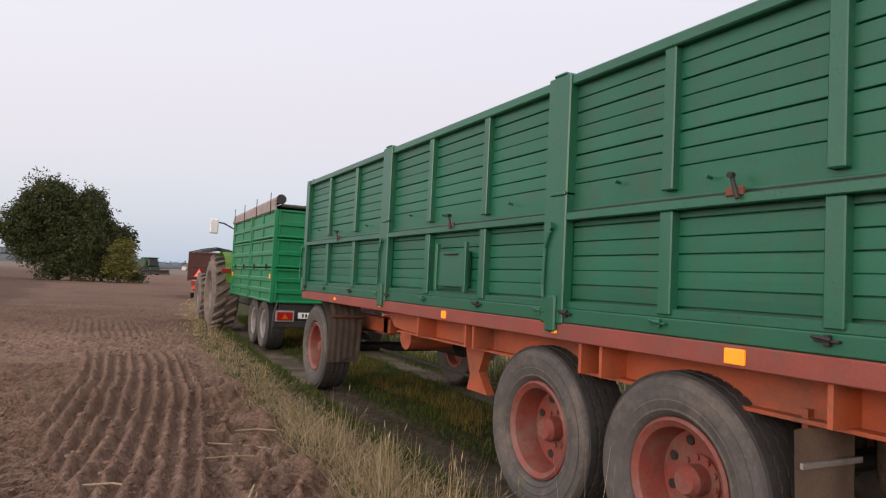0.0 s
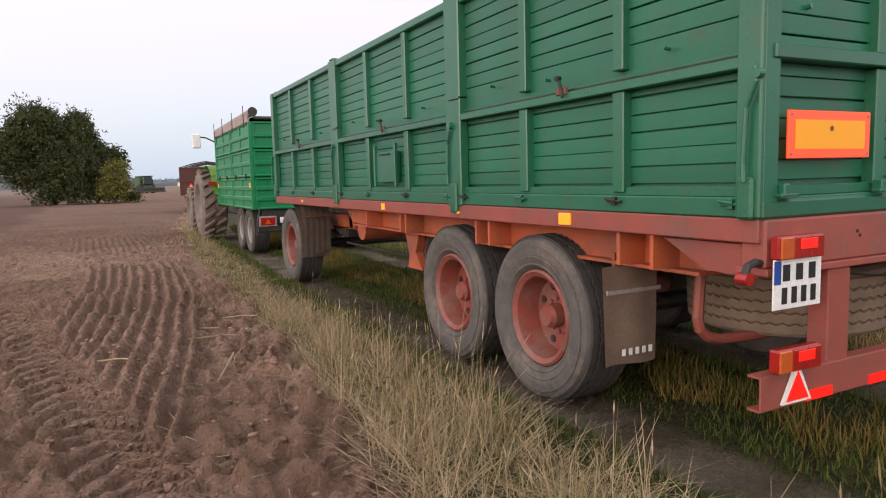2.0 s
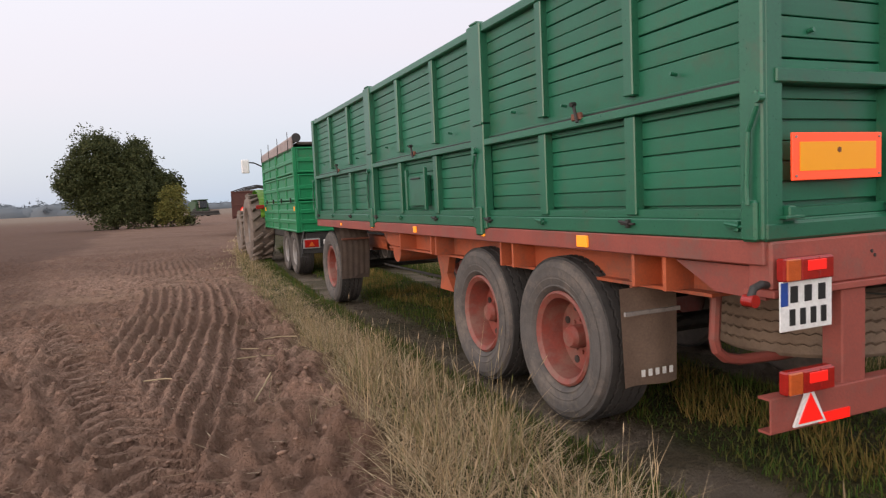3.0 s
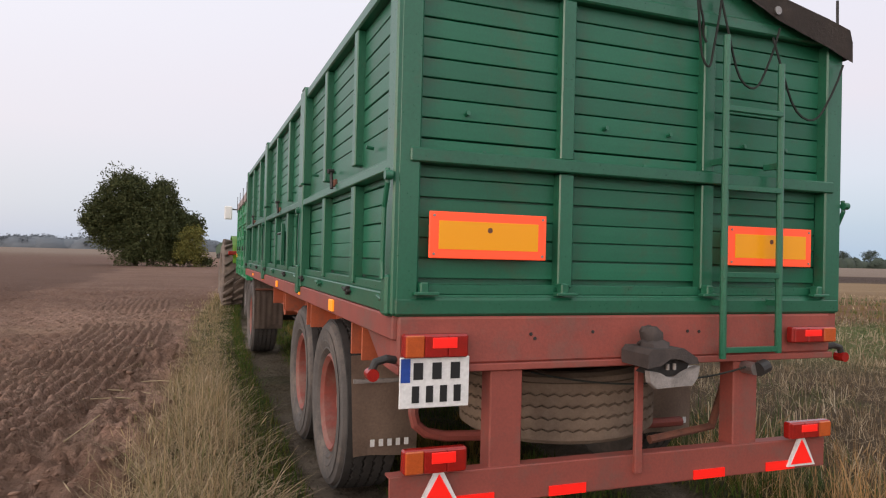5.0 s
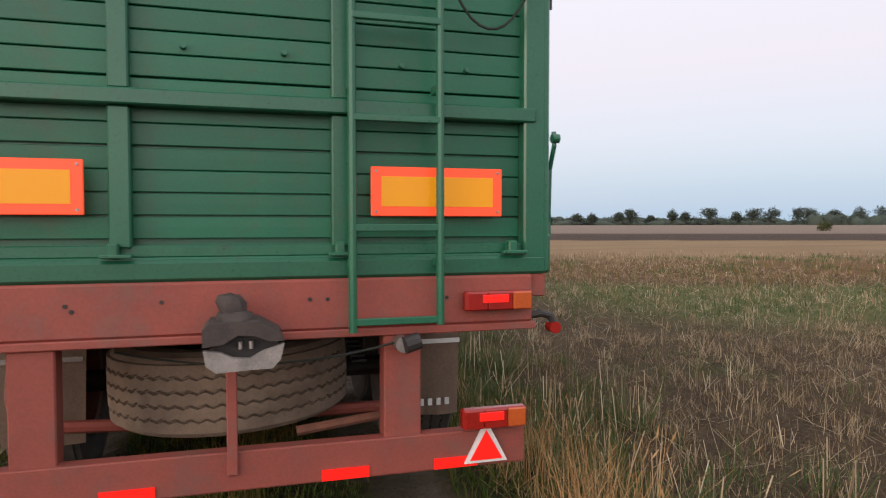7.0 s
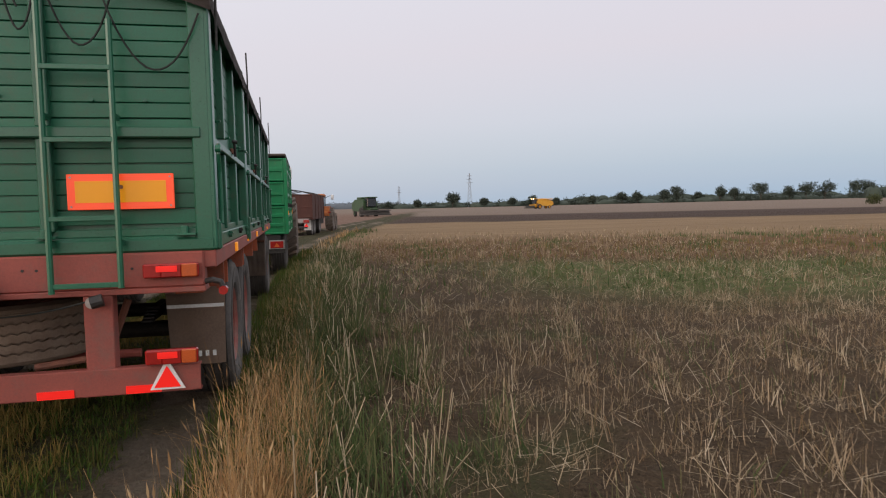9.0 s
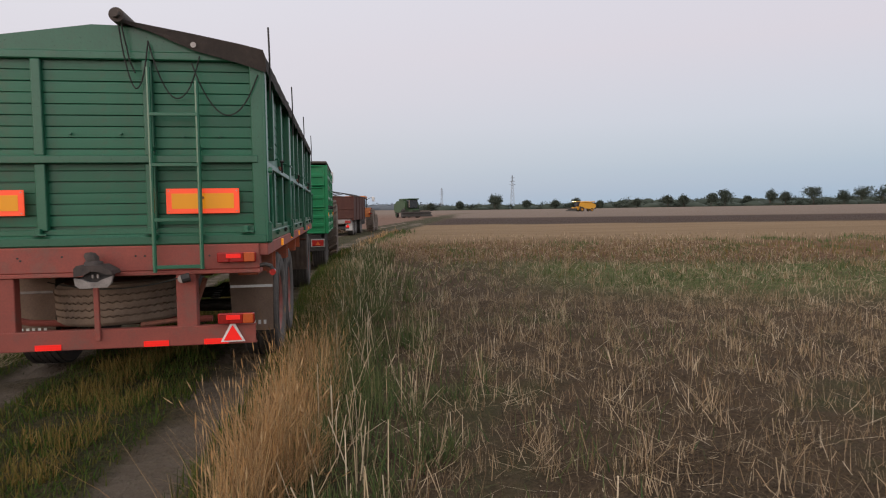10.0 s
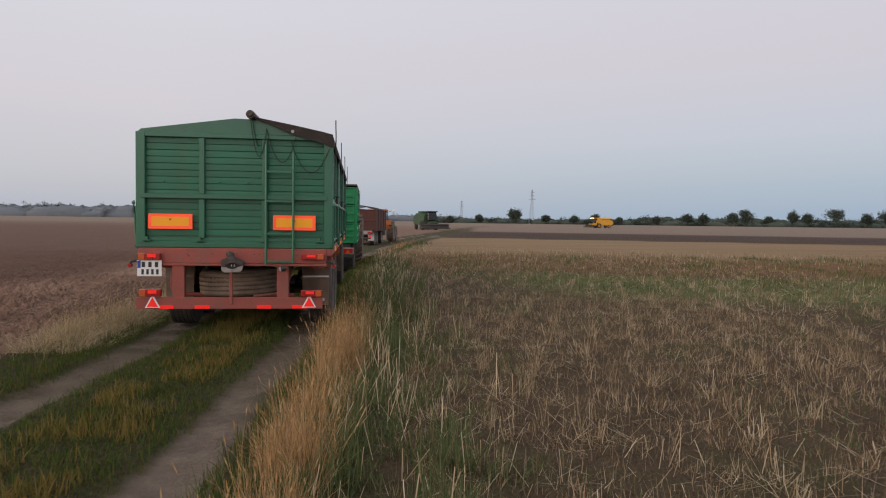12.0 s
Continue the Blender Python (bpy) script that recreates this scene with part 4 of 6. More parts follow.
    for q, (rad, z) in enumerate(((0.088, 1.118), (0.083, 1.138), (0.058, 1.15), (0.062, 1.19), (0.045, 1.215), (0.012, 1.222))):
        rings.append([hood.verts.new((-0.035 - 0.02 * q * 0.4 + rad * (1 + R.uniform(-0.13, 0.13)) * math.cos(k * 2 * math.pi / 14), -0.12 + rad * 0.8 * (1 + R.uniform(-0.13, 0.13)) * math.sin(k * 2 * math.pi / 14), z + R.uniform(-0.006, 0.006))) for k in range(14)])
    for a, b in zip(rings, rings[1:]):
        for k in range(14):
            hood.faces.new((a[k], a[(k + 1) % 14], b[(k + 1) % 14], b[k]))
    hood.faces.new(rings[0][::-1])
    hood.faces.new(rings[-1])
    part("pin_hood", hood, DUSTY_CAP, cp, "crumpled dusty rubber hood", smooth=True)
    sock = part("air_coupling", C((0.60, -0.10, 0.975), (0.60, -0.02, 0.975), 0.032, 14), STEEL, t)
    part("coupling_cap", C((0.60, -0.11, 0.975), (0.66, -0.10, 0.99), 0.035, 12), BLACK, sock)
    part("brake_hose", tube(sag((0.57, -0.06, 0.98), (-0.5, 0.2, 0.95), 0.07), 0.005, 6), CORD, t)
    # spare wheel lying in its carrier
    sp = wheel("spare_wheel", t, Matrix.Translation((-0.07, 0.72, 0.745)) @ Matrix.Rotation(radians(88), 4, "Y"), 0.55, 0.36, 0.29, OLD_TYRE, OLD_TYRE, RUST)
    part("carrier_bar", tube([(-0.95, 0.56, 0.95), (-0.97, 0.56, 0.70), (-0.955, 0.56, 0.64), (-0.90, 0.56, 0.595), (-0.80, 0.56, 0.57), (-0.5, 0.56, 0.555), (0.7, 0.56, 0.555)], 0.028, 8), RED, t)
    part("carrier_bar", tube([(0.72, 0.2, 0.95), (0.6, 0.2, 0.62), (0.2, 0.2, 0.575)], 0.022, 8), RUST, t)
    # axles and wheels
    for y in (1.66, 2.83, 7.85):
        part("axle", C((-0.95, y, 0.53), (0.95, y, 0.53), 0.065, 14), BLACK, t)
        for side in (-1, 1):
            m = Matrix.Translation((side * 1.03, y, 0.535)) @ (Matrix.Identity(4) if side < 0 else Matrix.Rotation(math.pi, 4, "Z"))
            m = m @ Matrix.Rotation(R.uniform(0, 1), 4, "X")
            wheel("wheel", t, m, 0.54, 0.37, 0.30, RUBBER, TREAD, RIM)
            leaf = bmesh.new()
            for k in range(5):
                box(leaf, side * 0.62 - 0.04, side * 0.62 + 0.04, y - 0.52 + k * 0.07, y + 0.52 - k * 0.07, 0.66 + k * 0.016, 0.674 + k * 0.016)
            part("leaf_spring", leaf, BLACK, t)
    for side in (-1, 1):
        xs = (-1.19, -0.775) if side < 0 else (0.775, 1.19)
        fl = bmesh.new()
        n = 8
        top = [fl.verts.new((xs[0] + (xs[1] - xs[0]) * k / n, 1.035 + 0.012 * math.sin(k * 1.1), 0.925)) for k in range(n + 1)]
        mid = [fl.verts.new((xs[0] + 0.012 + (xs[1] - xs[0] - 0.02) * k / n, 1.020 + 0.016 * math.sin(k * 0.9 + 1), 0.64)) for k in range(n + 1)]
        bot = [fl.verts.new((xs[0] + 0.026 + (xs[1] - xs[0] - 0.04) * k / n, 1.035 + 0.02 * math.sin(k * 0.8), 0.352)) for k in range(n + 1)]
        for a, b in ((top, mid), (mid, bot)):
            for k in range(n):
                fl.faces.new((a[k], a[k + 1], b[k + 1], b[k]))
        bmesh.ops.solidify(fl, geom=fl.faces, thickness=0.012)
        flap = part("mudflap", fl, FLAP, t, "dusty brown rubber mudflap", smooth=True)
        part("clamp_strip", B(xs[0] + 0.012, xs[1] - 0.01, 1.000, 1.014, 0.772, 0.796), WHITE if side > 0 else RAG, flap)
        part("flap_bracket", B(xs[0] + 0.1, xs[1], 1.045, 1.07, 0.90, 1.0), ORANGE_RED, flap)
        mid_x = (xs[0] + xs[1]) / 2
        bars_of_text(flap, pose(mid_x + 0.02, 0.998, 0.435), (5,), WHITE, 0.25, 0.055, "maker_mark")
        xf = sorted((side * 1.20, side * 0.80))
        # front wheel guard: a curved sheet behind the front wheel with a hanging flap
        guard = bmesh.new()
        rows = []
        for k in range(10):
            a = radians(195 - k * 14)
            rows.append([guard.verts.new((x, 7.85 + 0.62 * math.cos(a), 0.56 + 0.62 * math.sin(a))) for x in xf])
        for a, b in zip(rows, rows[1:]):
            guard.faces.new((a[0], a[1], b[1], b[0]))
        bmesh.ops.solidify(guard, geom=guard.faces, thickness=0.012)
        part("wheel_guard", guard, GUARD, t, smooth=True)
        fg = bmesh.new()
        rows = []
        for q in range(9):
            z = 1.12 - 0.085 * q
            back = 7.19 + 0.10 * max(0.0, (z - 0.86) / 0.26) ** 2 - 0.03 * math.sin(q * 0.5)
            rows.append([fg.verts.new((xf[0] + (xf[1] - xf[0]) * k / 20, back + 0.006 * math.sin(k * 2 * math.pi / 4), z - (0.03 * math.sin(k * 0.3) if q == 8 else 0))) for k in range(21)])
        for a, b in zip(rows, rows[1:]):
            for k in range(20):
                fg.faces.new((a[k], a[k + 1], b[k + 1], b[k]))
        bmesh.ops.solidify(fg, geom=fg.faces, thickness=0.008)
        part("front_mudflap", fg, GUARD, t, "ribbed worn rubber mudflap", smooth=True)
        part("flap_bar", C((xf[0], 7.145, 0.97), (xf[1], 7.145, 0.97), 0.016, 8), RUST, t)
    part("turntable", C((0, 7.6, 1.02), (0, 7.6, 1.14), 0.55, 32), ORANGE_RED, t, smooth=True)
    part("bogie_frame", box(box(B(-0.62, -0.5, 6.7, 8.2, 0.80, 0.98, bevel=0.01), 0.5, 0.62, 6.7, 8.2, 0.80, 0.98, bevel=0.01), -0.62, 0.62, 6.75, 6.9, 0.80, 0.98, bevel=0.01), ORANGE_RED, t)
    part("drawbar", box(box(bmesh.new(), -0.06, 0.06, 8.1, 9.9, 0.66, 0.78, bevel=0.01), -0.5, 0.5, 8.0, 8.15, 0.72, 0.9, bevel=0.01), ORANGE_RED, t)
    part("air_tank", C((-0.15, 5.7, 0.78), (-0.15, 6.5, 0.78), 0.14, 20), BLACK, t, smooth=True)
    part("brake_rod", C((-0.72, 2.9, 0.62), (-0.72, 6.7, 0.62), 0.016, 8), BLACK, t)
    # side marker lamps
    for y, big in ((1.27, 1), (2.57, 0), (4.05, 1), (5.45, 0), (6.88, 0)):
        for side in (-1, 1):
            d, h = (0.052, 0.034) if y < 2 else (0.034, 0.03) if big else (0.02, 0.016)
            x0, x1 = sorted((side * (W + 0.004), side * (W + 0.022)))
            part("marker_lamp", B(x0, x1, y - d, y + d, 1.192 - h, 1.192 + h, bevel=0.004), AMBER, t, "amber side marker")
    return t


build_long_trailer()

# ---- the second trailer, the tractor and the machines ahead ----
def build_second_trailer():
    m = pose(0.26, 11.3, 0, 0, 0, -0.8)
    t = thing("tipping_trailer", "bright green tipping trailer with pressed steel sides", "trailer", m)
    w, ln, z0, z1 = 1.28, 4.6, 0.93, 2.62

    def panel(parent, length, zz0, zz1, place, ribs, name):
        """A pressed sheet: raised ribs with deep fields between them."""
        bm = box(bmesh.new(), 0.03, 0.05, 0, length, zz0, zz1)
        ob = part(name, bm, BRIGHT, parent)
        ob.matrix_basis = place
        h = (zz1 - zz0) / ribs
        for k in range(ribs + 1):
            z = zz0 + k * h
            rb = part("rib", B(0.0, 0.04, 0.0, length, max(zz0, z - 0.045), min(zz1, z + 0.045), bevel=0.014), BRIGHT, ob)
        for k in range(3):
            y = length * k / 2
            part("stiffener", B(0.004, 0.04, max(0, y - 0.05), min(length, y + 0.05), zz0, zz1, bevel=0.012), BRIGHT, ob)
        return ob
    rows = ((z0, z0 + 0.62, 3), (z0 + 0.64, z0 + 1.16, 2), (z0 + 1.18, z1, 2))
    for side in (-1, 1):
        for half in range(2):
            y0, y1 = (0.06, ln / 2 - 0.03) if half == 0 else (ln / 2 + 0.03, ln - 0.06)
            for a, b, r in rows:
                place = Matrix.Translation((-w, y0, 0)) if side < 0 else Matrix.Translation((w, y1, 0)) @ Matrix.Rotation(math.pi, 4, "Z")
                panel(t, y1 - y0, a, b, place, r, "side_board")
        for y in (0.0, ln / 2 - 0.03, ln - 0.06):
            x0, x1 = sorted((side * (w + 0.012), side * (w - 0.06)))
            part("pillar", B(x0, x1, y, y + 0.06, z0, z1, bevel=0.006), BRIGHT, t)
        for y in (0.5, 1.7, 2.9, 4.0):
            x0, x1 = sorted((side * (w + 0.03), side * w))
            part("latch", B(x0, x1, y - 0.02, y + 0.02, z0 + 0.60, z0 + 0.70, bevel=0.004), BLACK, t)
        part("amber_reflector", B(*sorted((side * (w + 0.02), side * (w + 0.008))), 0.10, 0.16, 1.36, 1.45), AMBER, t)
        part("amber_reflector", B(*sorted((side * (w + 0.02), side * (w + 0.008))), 4.3, 4.36, 1.36, 1.45), AMBER, t)
    for a, b, r in rows:
        place = Matrix.Translation((w - 0.06, 0, 0)) @ Matrix.Rotation(radians(90), 4, "Z")
        panel(t, 2 * w - 0.12, a, b, place, r, "tailboard")
        panel(t, 2 * w - 0.12, a, b, Matrix.Translation((-w + 0.06, ln, 0)) @ Matrix.Rotation(radians(-90), 4, "Z"), r, "front_board")
    part("floor", B(-w + 0.05, w - 0.05, 0.05, ln - 0.05, z0, z0 + 0.05), BRIGHT, t)
    # side cover with its roll on top
    sheet = B(-w - 0.02, -w + 0.02, 0.0, ln, z1 - 0.02, z1 + 0.13, bevel=0.008)
    part("side_cover", sheet, PALE_TARP, t, "pale dusty tarpaulin edge")
    part("cover_roll", C((-w + 0.07, -0.05, z1 + 0.17), (-w + 0.07, ln + 0.05, z1 + 0.12), 0.075, 14), PALE_TARP, t, "rolled-up dusty tarpaulin", smooth=True)
    part("roll_end", C((-w + 0.07, -0.09, z1 + 0.17), (-w + 0.07, -0.04, z1 + 0.17), 0.09, 14, 0.07), BLACK, t)
    part("cover_top", B(-w + 0.1, w, 0.0, ln, z1 + 0.04, z1 + 0.10, bevel=0.02), TARP, t)
    for y in (0.35, 1.7, 3.1, 4.4):
        part("cover_stake", C((-w - 0.03, y, z1 - 0.1), (-w - 0.03, y, z1 + 0.32), 0.008, 6), BLACK, t)
    # chassis
    for x in (-0.42, 0.42):
        part("chassis_beam", B(x - 0.05, x + 0.05, 0.0, 6.0 if x > 0 else 5.4, 0.72, 0.92, bevel=0.008), BLACK, t)
    part("drawbar", B(-0.08, 0.08, 4.4, 6.2, 0.55, 0.70, bevel=0.01), BLACK, t)
    under = part("rear_underrun", B(-1.2, 1.2, -0.02, 0.05, 0.50, 0.62, bevel=0.008), BLACK, t)
    part("rear_plate", B(-1.1, 1.1, 0.06, 0.12, 0.62, 0.92, bevel=0.01), BLACK, t)
    for x in (-1.02, 1.02):
        lamp = part("tail_lamp", B(x - 0.17, x + 0.17, -0.06, -0.02, 0.60, 0.80, bevel=0.008), GREY_RIM, t, "caged red tail lamp")
        part("lens", B(x - 0.14, x + 0.14, -0.07, -0.055, 0.625, 0.775, bevel=0.006), RED_LENS, lamp)
        part("triangle", prism([(x - 0.06, 0.65), (x + 0.06, 0.65), (x, 0.745)], 0.006, Matrix.Translation((0, -0.078, 0))), AMBER_LENS, lamp)
    npl = part("number_plate", B(-0.78, -0.28, -0.05, -0.04, 0.66, 0.77, bevel=0.003), WHITE, t, "white number plate")
    bars_of_text(npl, pose(-0.51, -0.052, 0.715), (7,), INK, 0.42, 0.09)
    part("hand_rail", tube([(-1.16, -0.02, 0.95), (-1.22, -0.05, 0.7), (-1.24, -0.05, 0.45), (-1.1, -0.05, 0.42)], 0.018, 8), BLACK, t)
    for y in (1.15, 2.15):
        part("axle", C((-0.95, y, 0.47), (0.95, y, 0.47), 0.06, 12), BLACK, t)
        for side in (-1, 1):
            mm = Matrix.Translation((side * 1.0, y, 0.47)) @ (Matrix.Identity(4) if side < 0 else Matrix.Rotation(math.pi, 4, "Z"))
            wheel("wheel", t, mm, 0.475, 0.36, 0.27, RUBBER, TREAD, GREY_RIM)
    return t


def lug_wheel(parent, m, radius, width, rim_r):
    """A tractor wheel round the x axis with slanting lugs, its outer side towards -x."""
    hub = new("wheel")
    hub.parent, hub.matrix_basis = parent, m
    w = width / 2
    sh = radius * 0.93
    part("tyre", lathe([(-w * 0.7, rim_r), (-w, rim_r + 0.08), (-w * 1.02, sh - 0.12), (-w * 0.85, sh - 0.01), (0, sh), (w * 0.85, sh - 0.01), (w * 1.02, sh - 0.12), (w, rim_r + 0.08), (w * 0.7, rim_r)], 40), MUDDY_TYRE, hub, smooth=True)
    n = 20
    lug = B(-0.01, w * 1.0, -0.035, 0.035, sh - 0.03, radius, bevel=0.008)
    bmesh.ops.transform(lug, matrix=Matrix.Rotation(radians(38), 4, "Z"), verts=lug.verts)
    me = mesh_of(lug, "lug")
    me.materials.append(MUDDY_TYRE)
    for k in range(n):
        for s in (0, 1):
            ob = new("lug", me)
            ob.parent = hub
            ob.matrix_basis = Matrix.Rotation(2 * math.pi * (k + 0.5 * s) / n, 4, "X") @ (Matrix.Rotation(math.pi, 4, "Z") if s else Matrix.Identity(4)) @ Matrix.Translation((0.02, 0, 0))
    part("rim", lathe([(-w * 0.72, rim_r + 0.01), (-w * 0.75, rim_r - 0.04), (-w * 0.2, rim_r - 0.07), (-w * 0.1, 0.1), (-w * 0.1, 0.02), (0.05, 0.02), (0.06, rim_r - 0.05), (w * 0.7, rim_r)], 36), GREY_RIM, hub, smooth=True)
    part("hub", C((-w * 0.5, 0, 0), (0, 0, 0), 0.14, 16), LIME, hub)
    return hub


def build_tractor(name, label, m, paint):
    t = thing(name, label, "tractor", m)
    flip = Matrix.Rotation(math.pi, 4, "Z")
    for side in (-1, 1):
        f = Matrix.Identity(4) if side < 0 else flip
        lug_wheel(t, Matrix.Translation((side * 1.22, 0.0, 0.91)) @ f, 0.92, 0.62, 0.48)
        lug_wheel(t, Matrix.Translation((side * 1.20, 2.75, 0.68)) @ f, 0.69, 0.50, 0.36)
        g = bmesh.new()
        rows = []
        for k in range(9):
            a = radians(165 - k * 16)
            rows.append([g.verts.new((side * x, 1.02 * math.cos(a), 0.93 + 1.02 * math.sin(a))) for x in (0.66, 1.28)])
        for a, b in zip(rows, rows[1:]):
            g.faces.new((a[0], a[1], b[1], b[0]))
        bmesh.ops.solidify(g, geom=g.faces, thickness=0.03)
        part("rear_fender", g, paint, t, smooth=True)
        part("fender_lamp", B(*sorted((side * 1.16, side * 1.40)), -0.98, -0.92, 1.42, 1.52, bevel=0.01), RED_LENS, t)
        arm = part("mirror_arm", tube([(side * 0.75, 1.35, 2.62), (side * 1.05, 1.30, 2.76), (side * 1.30, 1.25, 2.78)], 0.02, 8), BLACK, t)
        part("mirror", B(*sorted((side * 1.20, side * 1.42)), 1.22, 1.29, 2.46, 2.86, bevel=0.025), WHITE, arm)
        part("front_fender", B(*sorted((side * 0.72, side * 1.15)), 2.3, 3.2, 1.42, 1.46, bevel=0.015), paint, t)
    part("hood", B(-0.42, 0.42, 1.25, 3.55, 1.05, 1.75, bevel=0.12), paint, t, smooth=True)
    part("transmission", B(-0.35, 0.35, -0.5, 3.2, 0.55, 1.1, bevel=0.05), DUSTY_DARK, t)
    cab = part("cab", B(-0.78, 0.78, -0.45, 1.25, 1.10, 1.55, bevel=0.05), paint, t)
    for x, y in ((-0.74, -0.40), (0.74, -0.40), (-0.74, 1.2), (0.74, 1.2)):
        part("cab_post", B(x - 0.04, x + 0.04, y - 0.04, y + 0.04, 1.5, 2.75, bevel=0.01), BLACK, cab)
    part("rear_window", B(-0.70, 0.70, -0.42, -0.40, 1.55, 2.68), GLASS, cab)
    part("windscreen", B(-0.70, 0.70, 1.2, 1.22, 1.55, 2.68), GLASS, cab)
    part("side_window", B(-0.76, -0.745, -0.36, 1.16, 1.55, 2.68), GLASS, cab)
    part("side_window", B(0.745, 0.76, -0.36, 1.16, 1.55, 2.68), GLASS, cab)
    part("cab_roof", B(-0.82, 0.82, -0.55, 1.35, 2.70, 2.90, bevel=0.07), paint, cab, smooth=True)
    part("exhaust", C((0.62, 1.45, 1.6), (0.62, 1.45, 2.95), 0.05, 12), BLACK, t)
    part("drawbar_hitch", B(-0.1, 0.1, -0.95, -0.4, 0.55, 0.68), BLACK, t)
    return t


def build_brown_trailer():
    t = thing("tipper_trailer", "rust-brown high-sided trailer with bare roof hoops", "trailer", pose(1.35, 34.5, 0, 0, 0, -9))
    w, ln, z0, z1 = 1.28, 5.4, 1.0, 2.32
    for side in (-1, 1):
        for k in range(4):
            y = k * ln / 4
            x0, x1 = sorted((side * w, side * (w - 0.04)))
            part("side_board", B(x0, x1, y + 0.03, y + ln / 4 - 0.03, z0, z1), BROWN, t)
        for k in range(5):
            y = k * ln / 4
            part("post", B(*sorted((side * (w + 0.03), side * (w - 0.05))), y - 0.04, y + 0.04, z0 - 0.1, z1 + 0.03), BROWN, t)
    part("tailboard", B(-w, w, -0.03, 0.02, z0, z1), BROWN, t)
    for z in (z0 + 0.05, 1.6, z1 - 0.03):
        part("tailboard_rib", B(-w, w, -0.06, -0.03, z - 0.03, z + 0.03, bevel=0.008), BROWN, t)
    part("front_board", B(-w, w, ln - 0.02, ln + 0.03, z0, z1), BROWN, t)
    part("floor", B(-w, w, 0, ln, z0 - 0.08, z0), BROWN, t)
    for y in (0.1, 1.9, 3.6, 5.3):
        part("roof_hoop", tube([(-w, y, z1), (-w * 0.5, y, z1 + 0.19), (0, y, z1 + 0.30), (w * 0.5, y, z1 + 0.19), (w, y, z1)], 0.028, 8), BLACK, t)
    part("ridge_bar", tube([(0, 0.1, z1 + 0.30), (0, 5.3, z1 + 0.30)], 0.026, 8), BLACK, t)
    part("load_cover", prism([(-w, z1 - 0.05), (w, z1 - 0.05), (0.4, z1 + 0.04), (-0.5, z1 + 0.05)], ln, None), TARP, t)
    part("rear_frame", B(-1.1, 1.1, -0.1, 0.05, 0.72, 0.96, bevel=0.01), GREY_RIM, t)
    part("underrun", B(-1.0, 1.0, -0.1, -0.03, 0.42, 0.55), BLACK, t)
    for x in (-0.95, 0.95):
        part("tail_lamp", B(x - 0.16, x + 0.16, -0.16, -0.1, 0.74, 0.90, bevel=0.01), RED_LENS, t)
        part("mudflap", B(x - 0.2, x + 0.2, 0.35, 0.37, 0.3, 0.9), WHITE if x > 0 else FLAP, t)
        tri = part("triangle_reflector", prism([(x - 0.12, 0.50), (x + 0.12, 0.50), (x, 0.70)], 0.012, Matrix.Translation((0, -0.17, 0))), RED_REFLECTOR, t)
    npl = part("number_plate", B(-0.72, -0.22, -0.14, -0.11, 0.60, 0.72), WHITE, t)
    bars_of_text(npl, pose(-0.47, -0.142, 0.66), (7,), INK, 0.42, 0.08)
    sign = part("slow_vehicle_sign", prism([(-1.02, 1.10), (-0.52, 1.10), (-0.77, 1.53)], 0.02, Matrix.Translation((0, -0.10, 0))), RED_REFLECTOR, t, "red-bordered triangular slow vehicle sign")
    part("sign_field", prism([(-0.95, 1.14), (-0.59, 1.14), (-0.77, 1.45)], 0.006, Matrix.Translation((0, -0.107, 0))), PALE_SIGN, sign)
    for y in (0.9, 1.95, 4.4):
        part("axle", C((-0.9, y, 0.5), (0.9, y, 0.5), 0.06, 10), BLACK, t)
        for side in (-1, 1):
            mm = Matrix.Translation((side * 0.98, y, 0.5)) @ (Matrix.Identity(4) if side < 0 else Matrix.Rotation(math.pi, 4, "Z"))
            wheel("wheel", t, mm, 0.50, 0.34, 0.28, RUBBER, TREAD, GREY_RIM)
    return t


